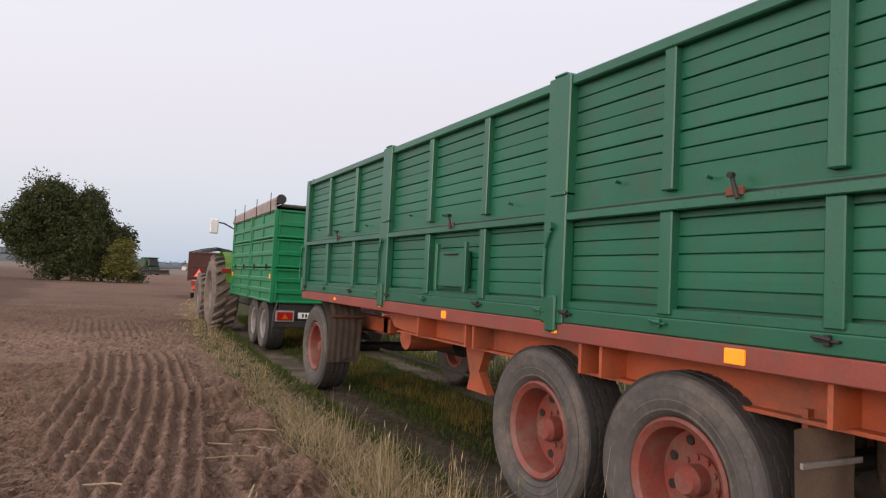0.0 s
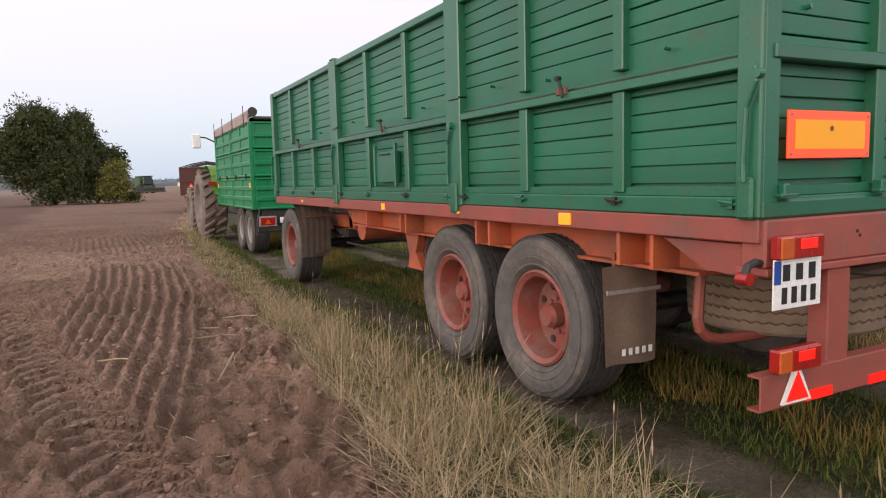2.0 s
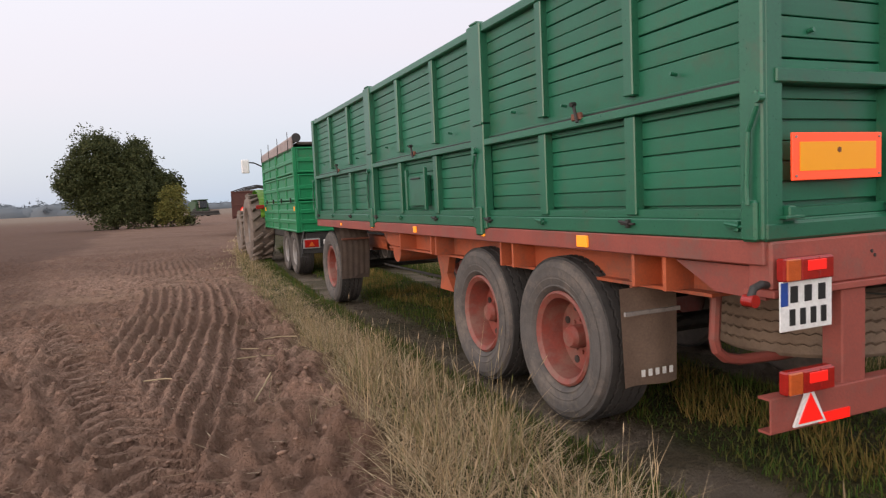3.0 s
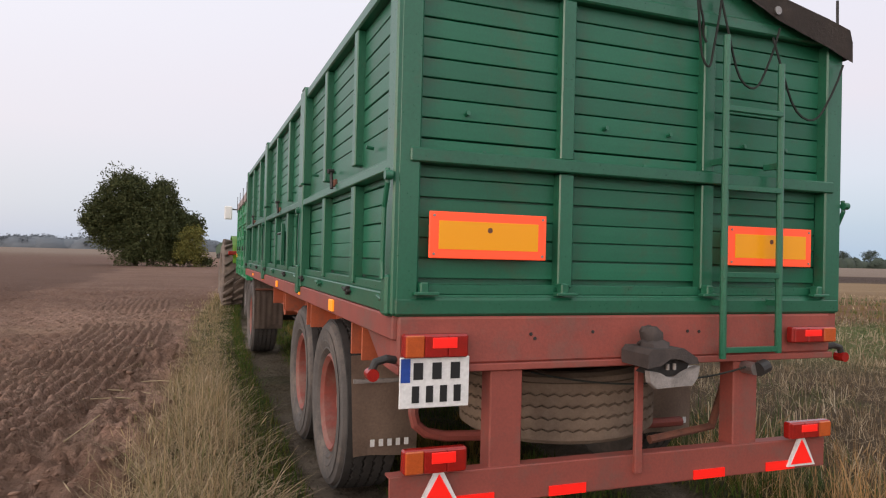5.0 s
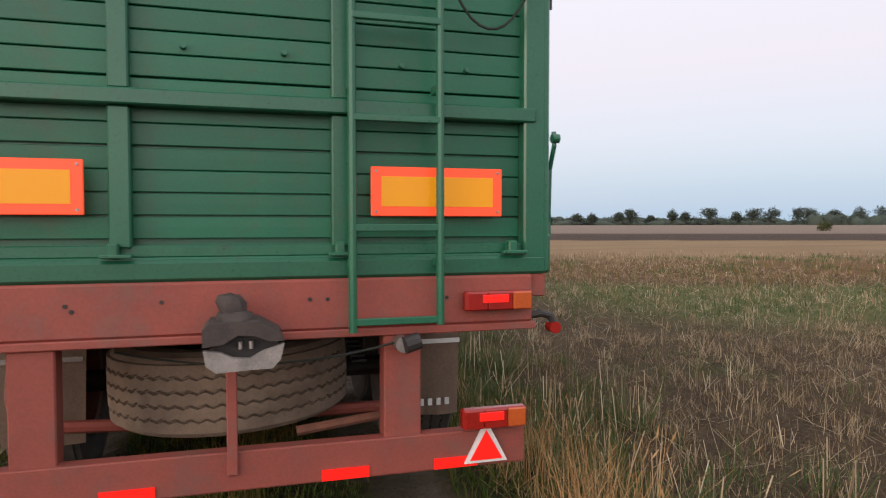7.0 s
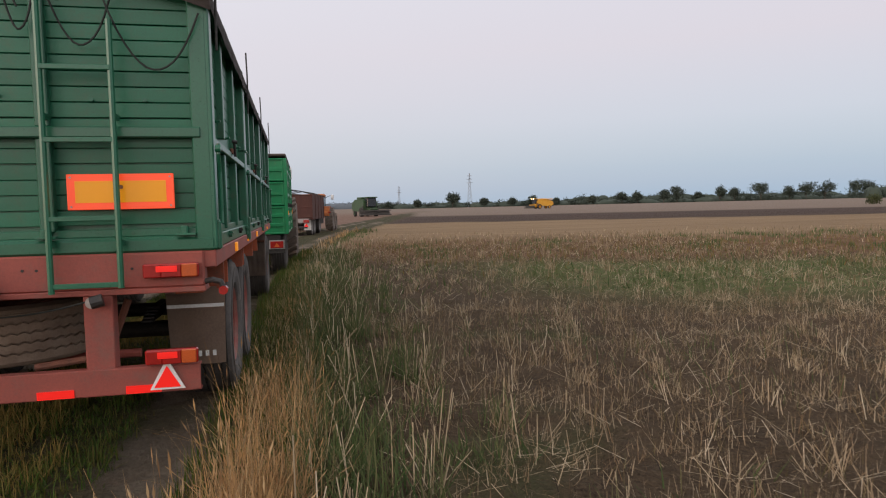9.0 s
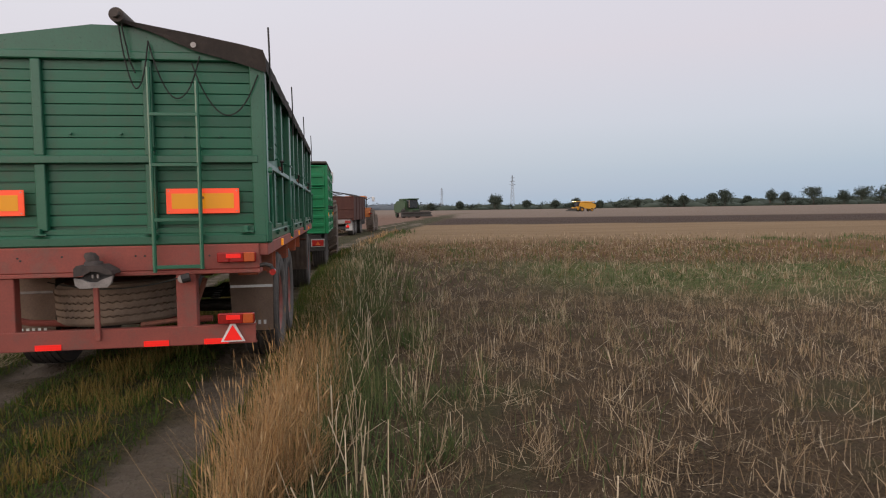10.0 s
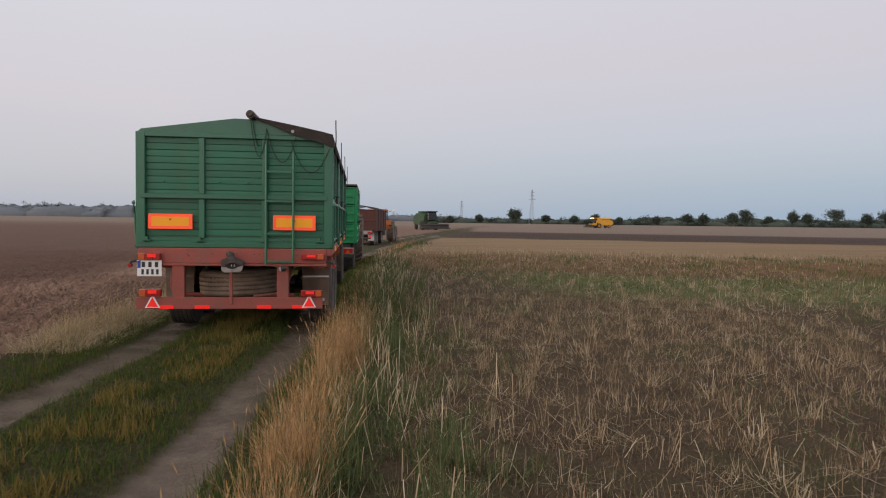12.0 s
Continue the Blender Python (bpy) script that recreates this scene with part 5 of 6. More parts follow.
def build_combine(name, label, m, paint, dark, lit=False, header=True):
    """A combine harvester that faces -y."""
    t = thing(name, label, "combine harvester", m)
    part("body", prism([(-2.2, 1.1), (3.2, 0.9), (4.2, 1.5), (4.0, 2.4), (2.4, 3.1), (-1.6, 3.1), (-2.2, 2.6)], 2.6, Matrix.Translation((1.3, 0, 0)) @ Matrix.Rotation(radians(90), 4, "Z")), paint, t)
    part("grain_tank", B(-1.2, 1.2, -0.9, 1.6, 3.1, 3.5, bevel=0.08), paint, t)
    cab = part("cab", B(-0.85, 0.85, -3.1, -1.7, 1.75, 3.3, bevel=0.1), GLASS, t)
    part("cab_roof", B(-1.0, 1.0, -3.4, -1.6, 3.3, 3.5, bevel=0.06), paint, cab)
    part("feeder_house", B(-0.7, 0.7, -4.3, -2.2, 0.6, 1.5, bevel=0.08), paint, t)
    if header:
        hd = part("header", prism([(-5.3, 0.25), (-4.1, 0.2), (-4.0, 1.1), (-4.3, 1.15), (-4.5, 0.5), (-5.3, 0.4)], 5.6, Matrix.Translation((2.8, 0, 0)) @ Matrix.Rotation(radians(90), 4, "Z")), dark, t)
        reel = bmesh.new()
        for k in range(6):
            a = 2 * math.pi * k / 6
            cyl(reel, (-2.7, -4.9 + 0.45 * math.cos(a), 0.95 + 0.45 * math.sin(a)), (2.7, -4.9 + 0.45 * math.cos(a), 0.95 + 0.45 * math.sin(a)), 0.045, 6)
        cyl(reel, (-2.7, -4.9, 0.95), (2.7, -4.9, 0.95), 0.07, 8)
        part("reel", reel, dark, hd)
    for side in (-1, 1):
        f = Matrix.Identity(4) if side < 0 else Matrix.Rotation(math.pi, 4, "Z")
        wheel("wheel", t, Matrix.Translation((side * 1.35, -1.4, 0.8)) @ f, 0.82, 0.62, 0.42, TREAD, TREAD, paint)
        wheel("wheel", t, Matrix.Translation((side * 1.2, 2.6, 0.55)) @ f, 0.56, 0.40, 0.30, TREAD, TREAD, paint)
        part("ladder", B(*sorted((side * 1.35, side * 1.45)), -2.3, -1.9, 0.9, 1.9), dark, t)
        if lit:
            part("work_light", B(side * 0.8 - 0.14, side * 0.8 + 0.14, -3.5, -3.4, 3.32, 3.5, bevel=0.02), HEADLIGHT, t)
    part("unloading_auger", C((1.35, -0.6, 3.2), (1.5, 3.6, 3.3), 0.17, 14), paint, t)
    part("straw_hood", B(-1.1, 1.1, 3.6, 4.5, 0.9, 2.2, bevel=0.1), dark, t)
    return t


def lattice_pylon(place, height, label):
    t = thing("power_pylon", label, "pylon", Matrix.Translation(place))
    n = 9
    def half(z):
        return 0.065 * height * (1 - z / height) ** 1.25 + 0.3
    for sx in (-1, 1):
        for sy in (-1, 1):
            bm = bmesh.new()
            for k in range(n):
                za, zb = height * k / n, height * (k + 1) / n
                cyl(bm, (sx * half(za), sy * half(za), za), (sx * half(zb), sy * half(zb), zb), 0.10, 5)
            part("leg", bm, PYLON, t)
    for k in range(n):
        za, zb = height * k / n, height * (k + 1) / n
        for s in (-1, 1):
            part("brace", cyl(C((-half(za), s * half(za), za), (half(zb), s * half(zb), zb), 0.09, 4), (half(za), s * half(za), za), (-half(zb), s * half(zb), zb), 0.09, 4), PYLON, t)
    for k, wd in ((0.72, 0.10), (0.82, 0.08), (0.92, 0.065)):
        part("cross_arm", cyl(C((-height * wd, 0, height * k), (height * wd, 0, height * k), 0.2, 5), (0, 0, height * k + 1.2), (height * wd, 0, height * k), 0.12, 4), PYLON, t)
    return t


def farmhouse(place, w, d, h, turn, label):
    t = thing("house", label, "house", Matrix.Translation(place) @ Matrix.Rotation(radians(turn), 4, "Z"))
    part("wall", B(-w / 2, w / 2, -d / 2, d / 2, 0, h), HOUSE_WALL, t)
    part("roof", prism([(-w / 2 - 0.4, h), (w / 2 + 0.4, h), (0, h + w * 0.32)], d + 0.8, Matrix.Translation((0, -d / 2 - 0.4, 0))), HOUSE_ROOF, t)
    for k in range(3):
        part("window", B(-w / 2 + (k + 0.7) * w / 3.6, -w / 2 + (k + 0.7) * w / 3.6 + 1.0, -d / 2 - 0.05, -d / 2 + 0.05, h * 0.35, h * 0.8), GLASS, t)
    return t


PYLON = material("distant_galvanised_steel", (0.34, 0.38, 0.42), (0.28, 0.32, 0.36), rough=0.7, bump=0)
HOUSE_WALL = material("distant_white_render", (0.62, 0.60, 0.58), (0.5, 0.48, 0.46), rough=0.9, scale=0.5, grain=4, bump=0)
HOUSE_ROOF = material("distant_dull_roof", (0.14, 0.10, 0.09), (0.11, 0.08, 0.07), rough=0.9, scale=0.8, grain=6, bump=0)

build_second_trailer()
build_tractor("tractor", "lime green tractor with muddy lugged tyres", pose(0.22, 17.0, 0, 0, 0, 0.5), LIME)
build_brown_trailer()
build_tractor("tractor", "orange tractor hitched ahead of the brown trailer", pose(2.9, 42.0, 0, 0, 0, -9) @ Matrix.Diagonal((0.88, 0.88, 0.86, 1)), ORANGE)
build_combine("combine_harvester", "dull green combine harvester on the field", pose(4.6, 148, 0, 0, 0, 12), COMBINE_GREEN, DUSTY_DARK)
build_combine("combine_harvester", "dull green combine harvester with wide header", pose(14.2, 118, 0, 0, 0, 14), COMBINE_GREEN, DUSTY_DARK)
build_combine("combine_harvester", "yellow combine harvester with lit work lights", pose(84.5, 215, 0.0, 0, 0, -80), YELLOW, DUSTY_DARK, lit=True)
lattice_pylon((160, 600, 0), 32.0, "grey lattice power pylon on the horizon")
lattice_pylon((118, 760, 0), 26.0, "grey lattice power pylon on the horizon")
for x, y, w, d, h, turn, col in ((330, 640, 9, 12, 3.2, 10, 0), (380, 640, 12, 9, 3.4, -6, 0), (430, 630, 8, 10, 3.0, 20, 0), (250, 640, 10, 8, 3.0, 0, 0), (60, 600, 6, 9, 3.2, 15, 0), (300, 650, 14, 9, 3.0, 30, 0), (500, 600, 13, 9, 3.4, -12, 0)):
    farmhouse((x, y, float(relief(np.array([float(x)]), np.array([float(y)]))[0])), w, d, h, turn, "small white farmhouse with a dull roof")

# ---- plants ----
def blades(name, x, y, height, width, mat, lean=0.35, segs=3, head=0.0, seed=1, flat=0.0, taper=0.85):
    """Many grass blades or stalks as one mesh: tapering, bent strips that stand on the ground; some carry a seed head."""
    rng = np.random.RandomState(seed)
    n = len(x)
    z = relief(x, y)
    a = rng.uniform(0, 2 * math.pi, n)
    tilt = np.abs(rng.normal(0, lean, n)) + flat
    bend = rng.uniform(0.1, 0.9, n) * tilt * (1 if taper > 0.5 else 0.12)
    face = rng.uniform(0, 2 * math.pi, n)
    sx, sy = np.cos(face) * width * 0.5, np.sin(face) * width * 0.5
    rings = []
    px, py, pz = x.copy(), y.copy(), z - 0.01
    for k in range(segs + 1):
        s = k / segs
        w = 1 - taper * s ** 1.5
        rings.append((px - sx * w, py - sy * w, pz))
        rings.append((px + sx * w, py + sy * w, pz))
        th = tilt + bend * s
        d = height / segs
        px, py, pz = px + np.cos(a) * np.sin(th) * d, py + np.sin(a) * np.sin(th) * d, pz + np.maximum(np.cos(th), 0.02 if flat else -0.5) * d
    v = np.stack([np.stack(r, -1) for r in rings], 1)             # n, 2 * (segs + 1), 3
    per = v.shape[1]
    f = np.concatenate([[[2 * k, 2 * k + 1, 2 * k + 3], [2 * k, 2 * k + 3, 2 * k + 2]] for k in range(segs)])
    verts, faces = v.reshape(-1, 3), (f[None] + (np.arange(n) * per)[:, None, None]).reshape(-1, 3)
    if head:
        pick = np.where(rng.rand(n) < head)[0]
        top = (v[pick, -1] + v[pick, -2]) / 2
        under = (v[pick, -3] + v[pick, -4]) / 2
        d = top - under
        d /= np.maximum(np.linalg.norm(d, axis=1, keepdims=True), 1e-6)
        side = np.stack([np.cos(face[pick]), np.sin(face[pick]), 0 * face[pick]], -1) * np.asarray(width if np.isscalar(width) else width[pick][:, None]) * 0.95
        ln = 0.07
        q = np.stack([top - d * 0.01, top + d * ln * 0.45 - side, top + d * ln, top + d * ln * 0.45 + side], 1).reshape(-1, 3)
        base = len(verts)
        i = base + 4 * np.arange(len(pick))
        faces = np.concatenate([faces, np.stack([i, i + 1, i + 2], -1), np.stack([i, i + 2, i + 3], -1)])
        verts = np.concatenate([verts, q])
    return new(name, array_mesh(name, verts, faces, mat))


def strewn(n, u0, u1, y0, y1, seed, dense=None, clump=0.0):
    """Places along the track: u metres beside its middle, thinned where dense() says so, some gathered in clumps."""
    rng = np.random.RandomState(seed)
    y = y0 + (y1 - y0) * rng.rand(n)
    u = u0 + (u1 - u0) * rng.rand(n)
    if clump:
        m = max(1, n // 28)
        cu, cy = u0 + (u1 - u0) * rng.rand(m), y0 + (y1 - y0) * rng.rand(m)
        pick = rng.rand(n) < clump
        k = rng.randint(0, m, n)
        u = np.where(pick, cu[k] + rng.normal(0, 0.05, n), u)
        y = np.where(pick, cy[k] + rng.normal(0, 0.07, n), y)
    x = u + road_x(y)
    if dense is not None:
        keep = rng.rand(n) < dense(x, y, u)
        x, y = x[keep], y[keep]
    return x, y


def grasses():
    rng = np.random.RandomState(9)

    def add(name, label, xy, h0, h1, width, mat, patchy=0.0, **k):
        x, y = xy
        h = rng.uniform(h0, h1, len(x)) * (0.75 + 0.5 * rng.rand(len(x)))
        h = h * np.where(x - road_x(y) < -1.4, 1 - 0.5 * soft(y, 2.5, 7.5), 1)
        if patchy:
            h = h * np.clip(1 + patchy * wobble(x, y, 77, 1.3), 0.3, 1.7)
        far = np.clip(np.hypot(x, y + 2) / 9, 1, 5)
        ob = blades(name, x, y, h, width * far, mat, seed=rng.randint(9999), **k)
        return tagged(ob, label, "grass", kind="stuff")
    patch = lambda s, size, lo, hi: (lambda x, y, u: soft(wobble(x, y, s, size), lo, hi))
    bank = lambda y, u: soft(u - soil_edge(y), -0.22, 0.06)
    near = lambda x, y, u: np.clip(1.6 / (1 + np.abs(y - 2) / 9), 0, 1)
    tufted = lambda x, y, u: near(x, y, u) * np.where(u < 0, soft(y, -1.5, 0.5), 1) * (0.25 + 0.75 * soft(wobble(x, y, 79, 0.9), -0.5, 0.5))
    clumps = lambda x, y, u: tufted(x, y, u) * (0.08 + 0.92 * soft(wobble(x, y, 84, 0.75), -0.05, 0.55)) * (1 - 0.55 * soft(y, 3, 8)) * bank(y, u)
    # verge by the ploughed soil
    add("verge_grass", "half-dry tall grass on the field verge", strewn(42000, -2.34, -1.6, -6, 34, 41, clumps, 0.9), 0.20, 0.44, 0.005, MIXED_GRASS, 0.6, lean=0.42, head=0.10)
    add("verge_straw_grass", "bleached dry grass leaning over the verge", strewn(42000, -2.48, -1.7, -6, 44, 42, clumps, 0.9), 0.22, 0.48, 0.0044, BLEACHED_GRASS, 0.6, lean=0.5, head=0.22)
    add("lodged_grass", "flattened bleached grass on the verge", strewn(34000, -2.5, -1.4, -0.8, 30, 40, lambda x, y, u: near(x, y, u) * bank(y, u), 0.5), 0.15, 0.36, 0.0055, BLEACHED_GRASS, lean=0.3, flat=0.95, segs=2)
    add("tangled_grass", "tangled bleached grass lying over the soil edge", strewn(11000, -2.42, -1.6, -0.8, 8, 37, lambda x, y, u: bank(y, u) * (0.3 + 0.7 * soft(wobble(x, y, 87, 0.8), -0.4, 0.4)), 0.8), 0.18, 0.42, 0.0048, BLEACHED_GRASS, lean=0.4, flat=0.62)
    add("soil_edge_grass", "thin dry grass creeping into the soil edge", strewn(5000, -2.7, -2.0, -5, 40, 43, patch(44, 1.4, 0.1, 0.7), 0.7), 0.08, 0.22, 0.005, BLEACHED_GRASS, lean=0.7, head=0.1)
    add("verge_undergrowth", "low green undergrowth of the verge", strewn(20000, -2.1, -1.25, -8, 22, 45, near), 0.04, 0.12, 0.008, GREEN_GRASS, lean=0.6, segs=2)
    # the grassed crown between the ruts and under the trailers
    add("track_grass", "short green grass on the crown of the track", strewn(80000, -0.72, 0.66, -9, 22, 46, near, 0.5), 0.03, 0.09, 0.009, GREEN_GRASS, 0.5, lean=0.75, segs=2)
    add("track_weeds", "russet low weeds in the track grass", strewn(30000, -0.4, 0.4, -9, 18, 47, patch(48, 1.1, -0.25, 0.35), 0.4), 0.06, 0.15, 0.009, RUSSET_GRASS, lean=0.5, segs=2)
    add("rut_side_grass", "short grass between rut and verge", strewn(15000, -1.6, -1.22, -9, 20, 49, near, 0.5), 0.03, 0.10, 0.009, GREEN_GRASS, 0.5, lean=0.7, segs=2)
    add("rut_side_grass", "short grass beside the wheel rut", strewn(18000, 1.14, 1.75, -9, 20, 50, near), 0.06, 0.18, 0.008, GREEN_GRASS, 0.4, lean=0.5, segs=2)
    golden = lambda x, y, u: (0.08 + 0.92 * soft(wobble(x, y, 82, 1.1), -0.3, 0.4)) * (1 - soft(y, -0.2, 1.6))
    # tall golden strip beside the track and the weeds behind it
    add("golden_grass", "tall golden dry grass along the track", strewn(19000, 1.46, 1.86, -8.5, 2.2, 51, golden, 0.9), 0.24, 0.50, 0.0046, DRY_GRASS, 0.45, lean=0.46, head=0.25)
    add("golden_grass", "tall golden dry grass along the track", strewn(2600, 1.5, 2.1, 2, 40, 52, tufted, 0.85), 0.14, 0.30, 0.006, DRY_GRASS, 0.3, lean=0.4, head=0.25)
    add("golden_undergrass", "low yellowing grass along the rut", strewn(9000, 1.35, 2.0, -8.5, 14, 39, near, 0.4), 0.08, 0.2, 0.006, MIXED_GRASS, 0.4, lean=0.6, segs=2)
    ragged = lambda x, y, u: near(x, y, u) * soft(wobble(x, y, 80, 1.0) + 1.3 - 1.1 * (u - 1.7), 0, 1)
    add("weeds", "green and straw-coloured weeds beside the stubble", strewn(46000, 1.7, 3.5, -8, 18, 53, ragged, 0.55), 0.10, 0.28, 0.009, WEED, 0.6, lean=0.6)
    add("weeds", "green and straw-coloured weeds beside the stubble", strewn(8000, 1.9, 4.0, 4, 42, 54, ragged, 0.5), 0.10, 0.26, 0.010, WEED, lean=0.55, segs=2)
    add("weed_stalks", "dry stalks standing among the weeds", strewn(2600, 1.8, 3.3, -8, 20, 59, ragged, 0.4), 0.2, 0.40, 0.0075, STRAW, lean=0.45, segs=1, taper=0.2)
    # stubble: short stalks in drilled rows, broken and leaning, with straw between
    rows = lambda x, y, u: (0.12 + 0.88 * (np.abs(((x * 0.94 - y * 0.34) / 0.62) % 1 - 0.5) < 0.16)) * (0.1 + 0.9 * soft(wobble(x, y, 61, 1.7), -0.5, 0.3)) * np.clip(1.7 / (1 + np.hypot(x - 3, y + 5) / 7), 0.1, 1)
    add("stubble", "cut crop stubble standing in rows", strewn(110000, 2.35, 17, -8.5, 24, 55, rows, 0.8), 0.08, 0.20, 0.0055, STUBBLE, 0.3, lean=0.5, segs=1, taper=0.2)
    thin = lambda x, y, u: np.clip(1.5 / (1 + np.hypot(x - 3, y + 5) / 6), 0.08, 1)
    bold = lambda x, y, u: rows(x, y, u) * soft(wobble(x, y, 86, 1.1), -0.3, 0.5)
    add("pale_stubble", "bleached stubble stalks catching the light", strewn(30000, 2.4, 12, -8.5, 10, 38, bold, 0.8), 0.08, 0.22, 0.0055, STRAW, 0.3, lean=0.6, segs=1, taper=0.2)
    close = lambda x, y, u: 0.15 + 0.85 * soft(wobble(x, y, 63, 0.8), -0.6, 0.4)
    add("broken_stubble", "short broken stubble between the rows", strewn(50000, 2.3, 9, -8.5, 5, 60, close, 0.3), 0.05, 0.17, 0.005, STUBBLE, lean=0.7, segs=1)
    add("loose_straw", "bleached straw lying among the stubble", strewn(24000, 2.3, 16, -8.5, 20, 56, thin, 0.5), 0.08, 0.30, 0.005, STRAW, lean=0.2, flat=1.12, segs=1, taper=0.2)
    add("crop_litter", "brown crop litter covering the stubble field", strewn(150000, 2.2, 16, -8.5, 20, 57, thin), 0.05, 0.2, 0.006, LITTER, lean=0.3, flat=0.95, segs=2)
    add("stubble_weeds", "patches of green weeds in the stubble", strewn(34000, 2.6, 26, -8, 22, 58, lambda x, y, u: soft(wobble(x, y, 62, 4.5), 0.0, 0.6) * 0.8, 0.3), 0.08, 0.22, 0.010, WEED, 0.3, lean=0.6, segs=2)
    # rougher strips of the field farther on
    x = rng.uniform(3, 70, 26000)
    y = rng.uniform(6, 34, 26000)
    band = x * 0.3 + y
    keep = (x > road_x(y) + 3) & (rng.rand(26000) < 0.9 - 0.6 * soft(band, 22, 34)) & (band < 34)
    x, y, band = x[keep], y[keep], band[keep]
    mixed = band + rng.normal(0, 3, len(band))
    for sel, mat, name, label in ((mixed < 15, WEED, "field_grass", "dull green grass in the field"), ((mixed >= 15) & (mixed < 23), RUSSET_GRASS, "field_weeds", "russet weeds across the field"), (mixed >= 23, STUBBLE, "far_stubble", "pale stubble far across the field")):
        ob = blades(name, x[sel], y[sel], rng.uniform(0.08, 0.22, sel.sum()), np.full(sel.sum(), 0.028), mat, lean=0.6, segs=1, seed=71)
        tagged(ob, label, "grass", kind="stuff")
    # straw blown over the ploughed soil
    n = 2600
    x, y = rng.uniform(-7, -2.4, n), rng.uniform(-1, 16, n)
    tagged(blades("field_straw", x, y, rng.uniform(0.04, 0.19, n), 0.006, STRAW, lean=0.05, flat=1.45, segs=1, seed=72), "short bits of straw on the ploughed soil", "straw", kind="stuff")


def clods():
    """Loose lumps of soil on the ploughed land, with uneven faces."""
    rng = np.random.RandomState(5)
    n = 3200
    x = -2.35 - np.abs(rng.normal(0, 2.2, n))
    y = rng.uniform(-0.5, 15, n)
    x = x + road_x(y)
    s = 0.008 + 0.018 * rng.rand(n) ** 3
    z = relief(x, y)
    g = (1 + 5 ** 0.5) / 2
    ico = np.array([(-1, g, 0), (1, g, 0), (-1, -g, 0), (1, -g, 0), (0, -1, g), (0, 1, g), (0, -1, -g), (0, 1, -g), (g, 0, -1), (g, 0, 1), (-g, 0, -1), (-g, 0, 1)]) / 1.9
    tri = np.array([(0, 11, 5), (0, 5, 1), (0, 1, 7), (0, 7, 10), (0, 10, 11), (1, 5, 9), (5, 11, 4), (11, 10, 2), (10, 7, 6), (7, 1, 8), (3, 9, 4), (3, 4, 2), (3, 2, 6), (3, 6, 8), (3, 8, 9), (4, 9, 5), (2, 4, 11), (6, 2, 10), (8, 6, 7), (9, 8, 1)])
    v = ico[None] * (0.55 + 0.9 * rng.rand(n, 12, 1)) * s[:, None, None] * (0.8 + 0.6 * rng.rand(n, 1, 3)) * np.array([1.1, 1.1, 0.6])
    v = v + np.stack([x, y, z + s * 0.1], -1)[:, None]
    f = (tri[None] + (12 * np.arange(n))[:, None, None]).reshape(-1, 3)
    soil = material("soil_clods", (0.22, 0.138, 0.100), (0.16, 0.099, 0.073), rough=0.97, scale=9, grain=70, bump=0.4, rand=0.25, island=True, spec=0.15)
    tagged(new("soil_clods", array_mesh("soil_clods", v.reshape(-1, 3), f, soil)), "loose brown clods on the ploughed soil", "soil", kind="stuff")


def straw_stalk(a, b):
    z = lambda p: float(relief(np.array([p[0]]), np.array([p[1]]))[0]) + 0.02
    mid = ((a[0] + b[0]) / 2 + 0.02, (a[1] + b[1]) / 2 + 0.03)
    bm = tube([(*a, z(a)), (*mid, max(z(mid), (z(a) + z(b)) / 2) + 0.01), (*b, z(b) + 0.01)], 0.007, 6)
    tagged(part("straw_stalk", bm, STRAW), "pale broken straw stalk lying on brown soil", "straw", group="straw stalks on the soil")


def leaf_cloud(centres, radii, count, size, seed, shell=0.55):
    """Leaves as small tilted quads, gathered in twigs' tufts through ellipsoids."""
    rng = np.random.RandomState(seed)
    centres, radii = np.array(centres, float), np.array(radii, float)
    vol = radii.prod(1) ** (2 / 3)
    k = rng.choice(len(centres), count // 12, p=vol / vol.sum())
    d = rng.normal(size=(len(k), 3))
    d /= np.linalg.norm(d, axis=1, keepdims=True)
    r = (shell + (1 - shell) * rng.rand(len(k), 1)) * (1 + 0.16 * rng.normal(size=(len(k), 1)))
    tuft = centres[k] + d * r * radii[k]
    p = np.repeat(tuft, 12, 0) + rng.normal(0, size * 1.5, (len(k) * 12, 3))
    p[:, 2] = np.maximum(p[:, 2], 0.05)
    n = len(p)
    a = rng.normal(size=(n, 3))
    a /= np.linalg.norm(a, axis=1, keepdims=True)
    b = np.cross(a, rng.normal(size=(n, 3)))
    b /= np.linalg.norm(b, axis=1, keepdims=True)
    s = size * rng.uniform(0.6, 1.3, (n, 1))
    v = np.stack([p - a * s, p + b * s * 0.55, p + a * s, p - b * s * 0.55], 1).reshape(-1, 3)
    return v, np.arange(4 * n).reshape(-1, 4)


def limb(bm, a, b, r0, r1, rng, n=5):
    a, b = Vector(a), Vector(b)
    pts = [a.lerp(b, k / n) + Vector((rng.uniform(-1, 1), rng.uniform(-1, 1), rng.uniform(-0.4, 0.4))) * (b - a).length * 0.05 * (0 < k < n) for k in range(n + 1)]
    for k in range(n):
        cyl(bm, pts[k], pts[k + 1], r0 + (r1 - r0) * k / n, 7, r0 + (r1 - r0) * (k + 1) / n)


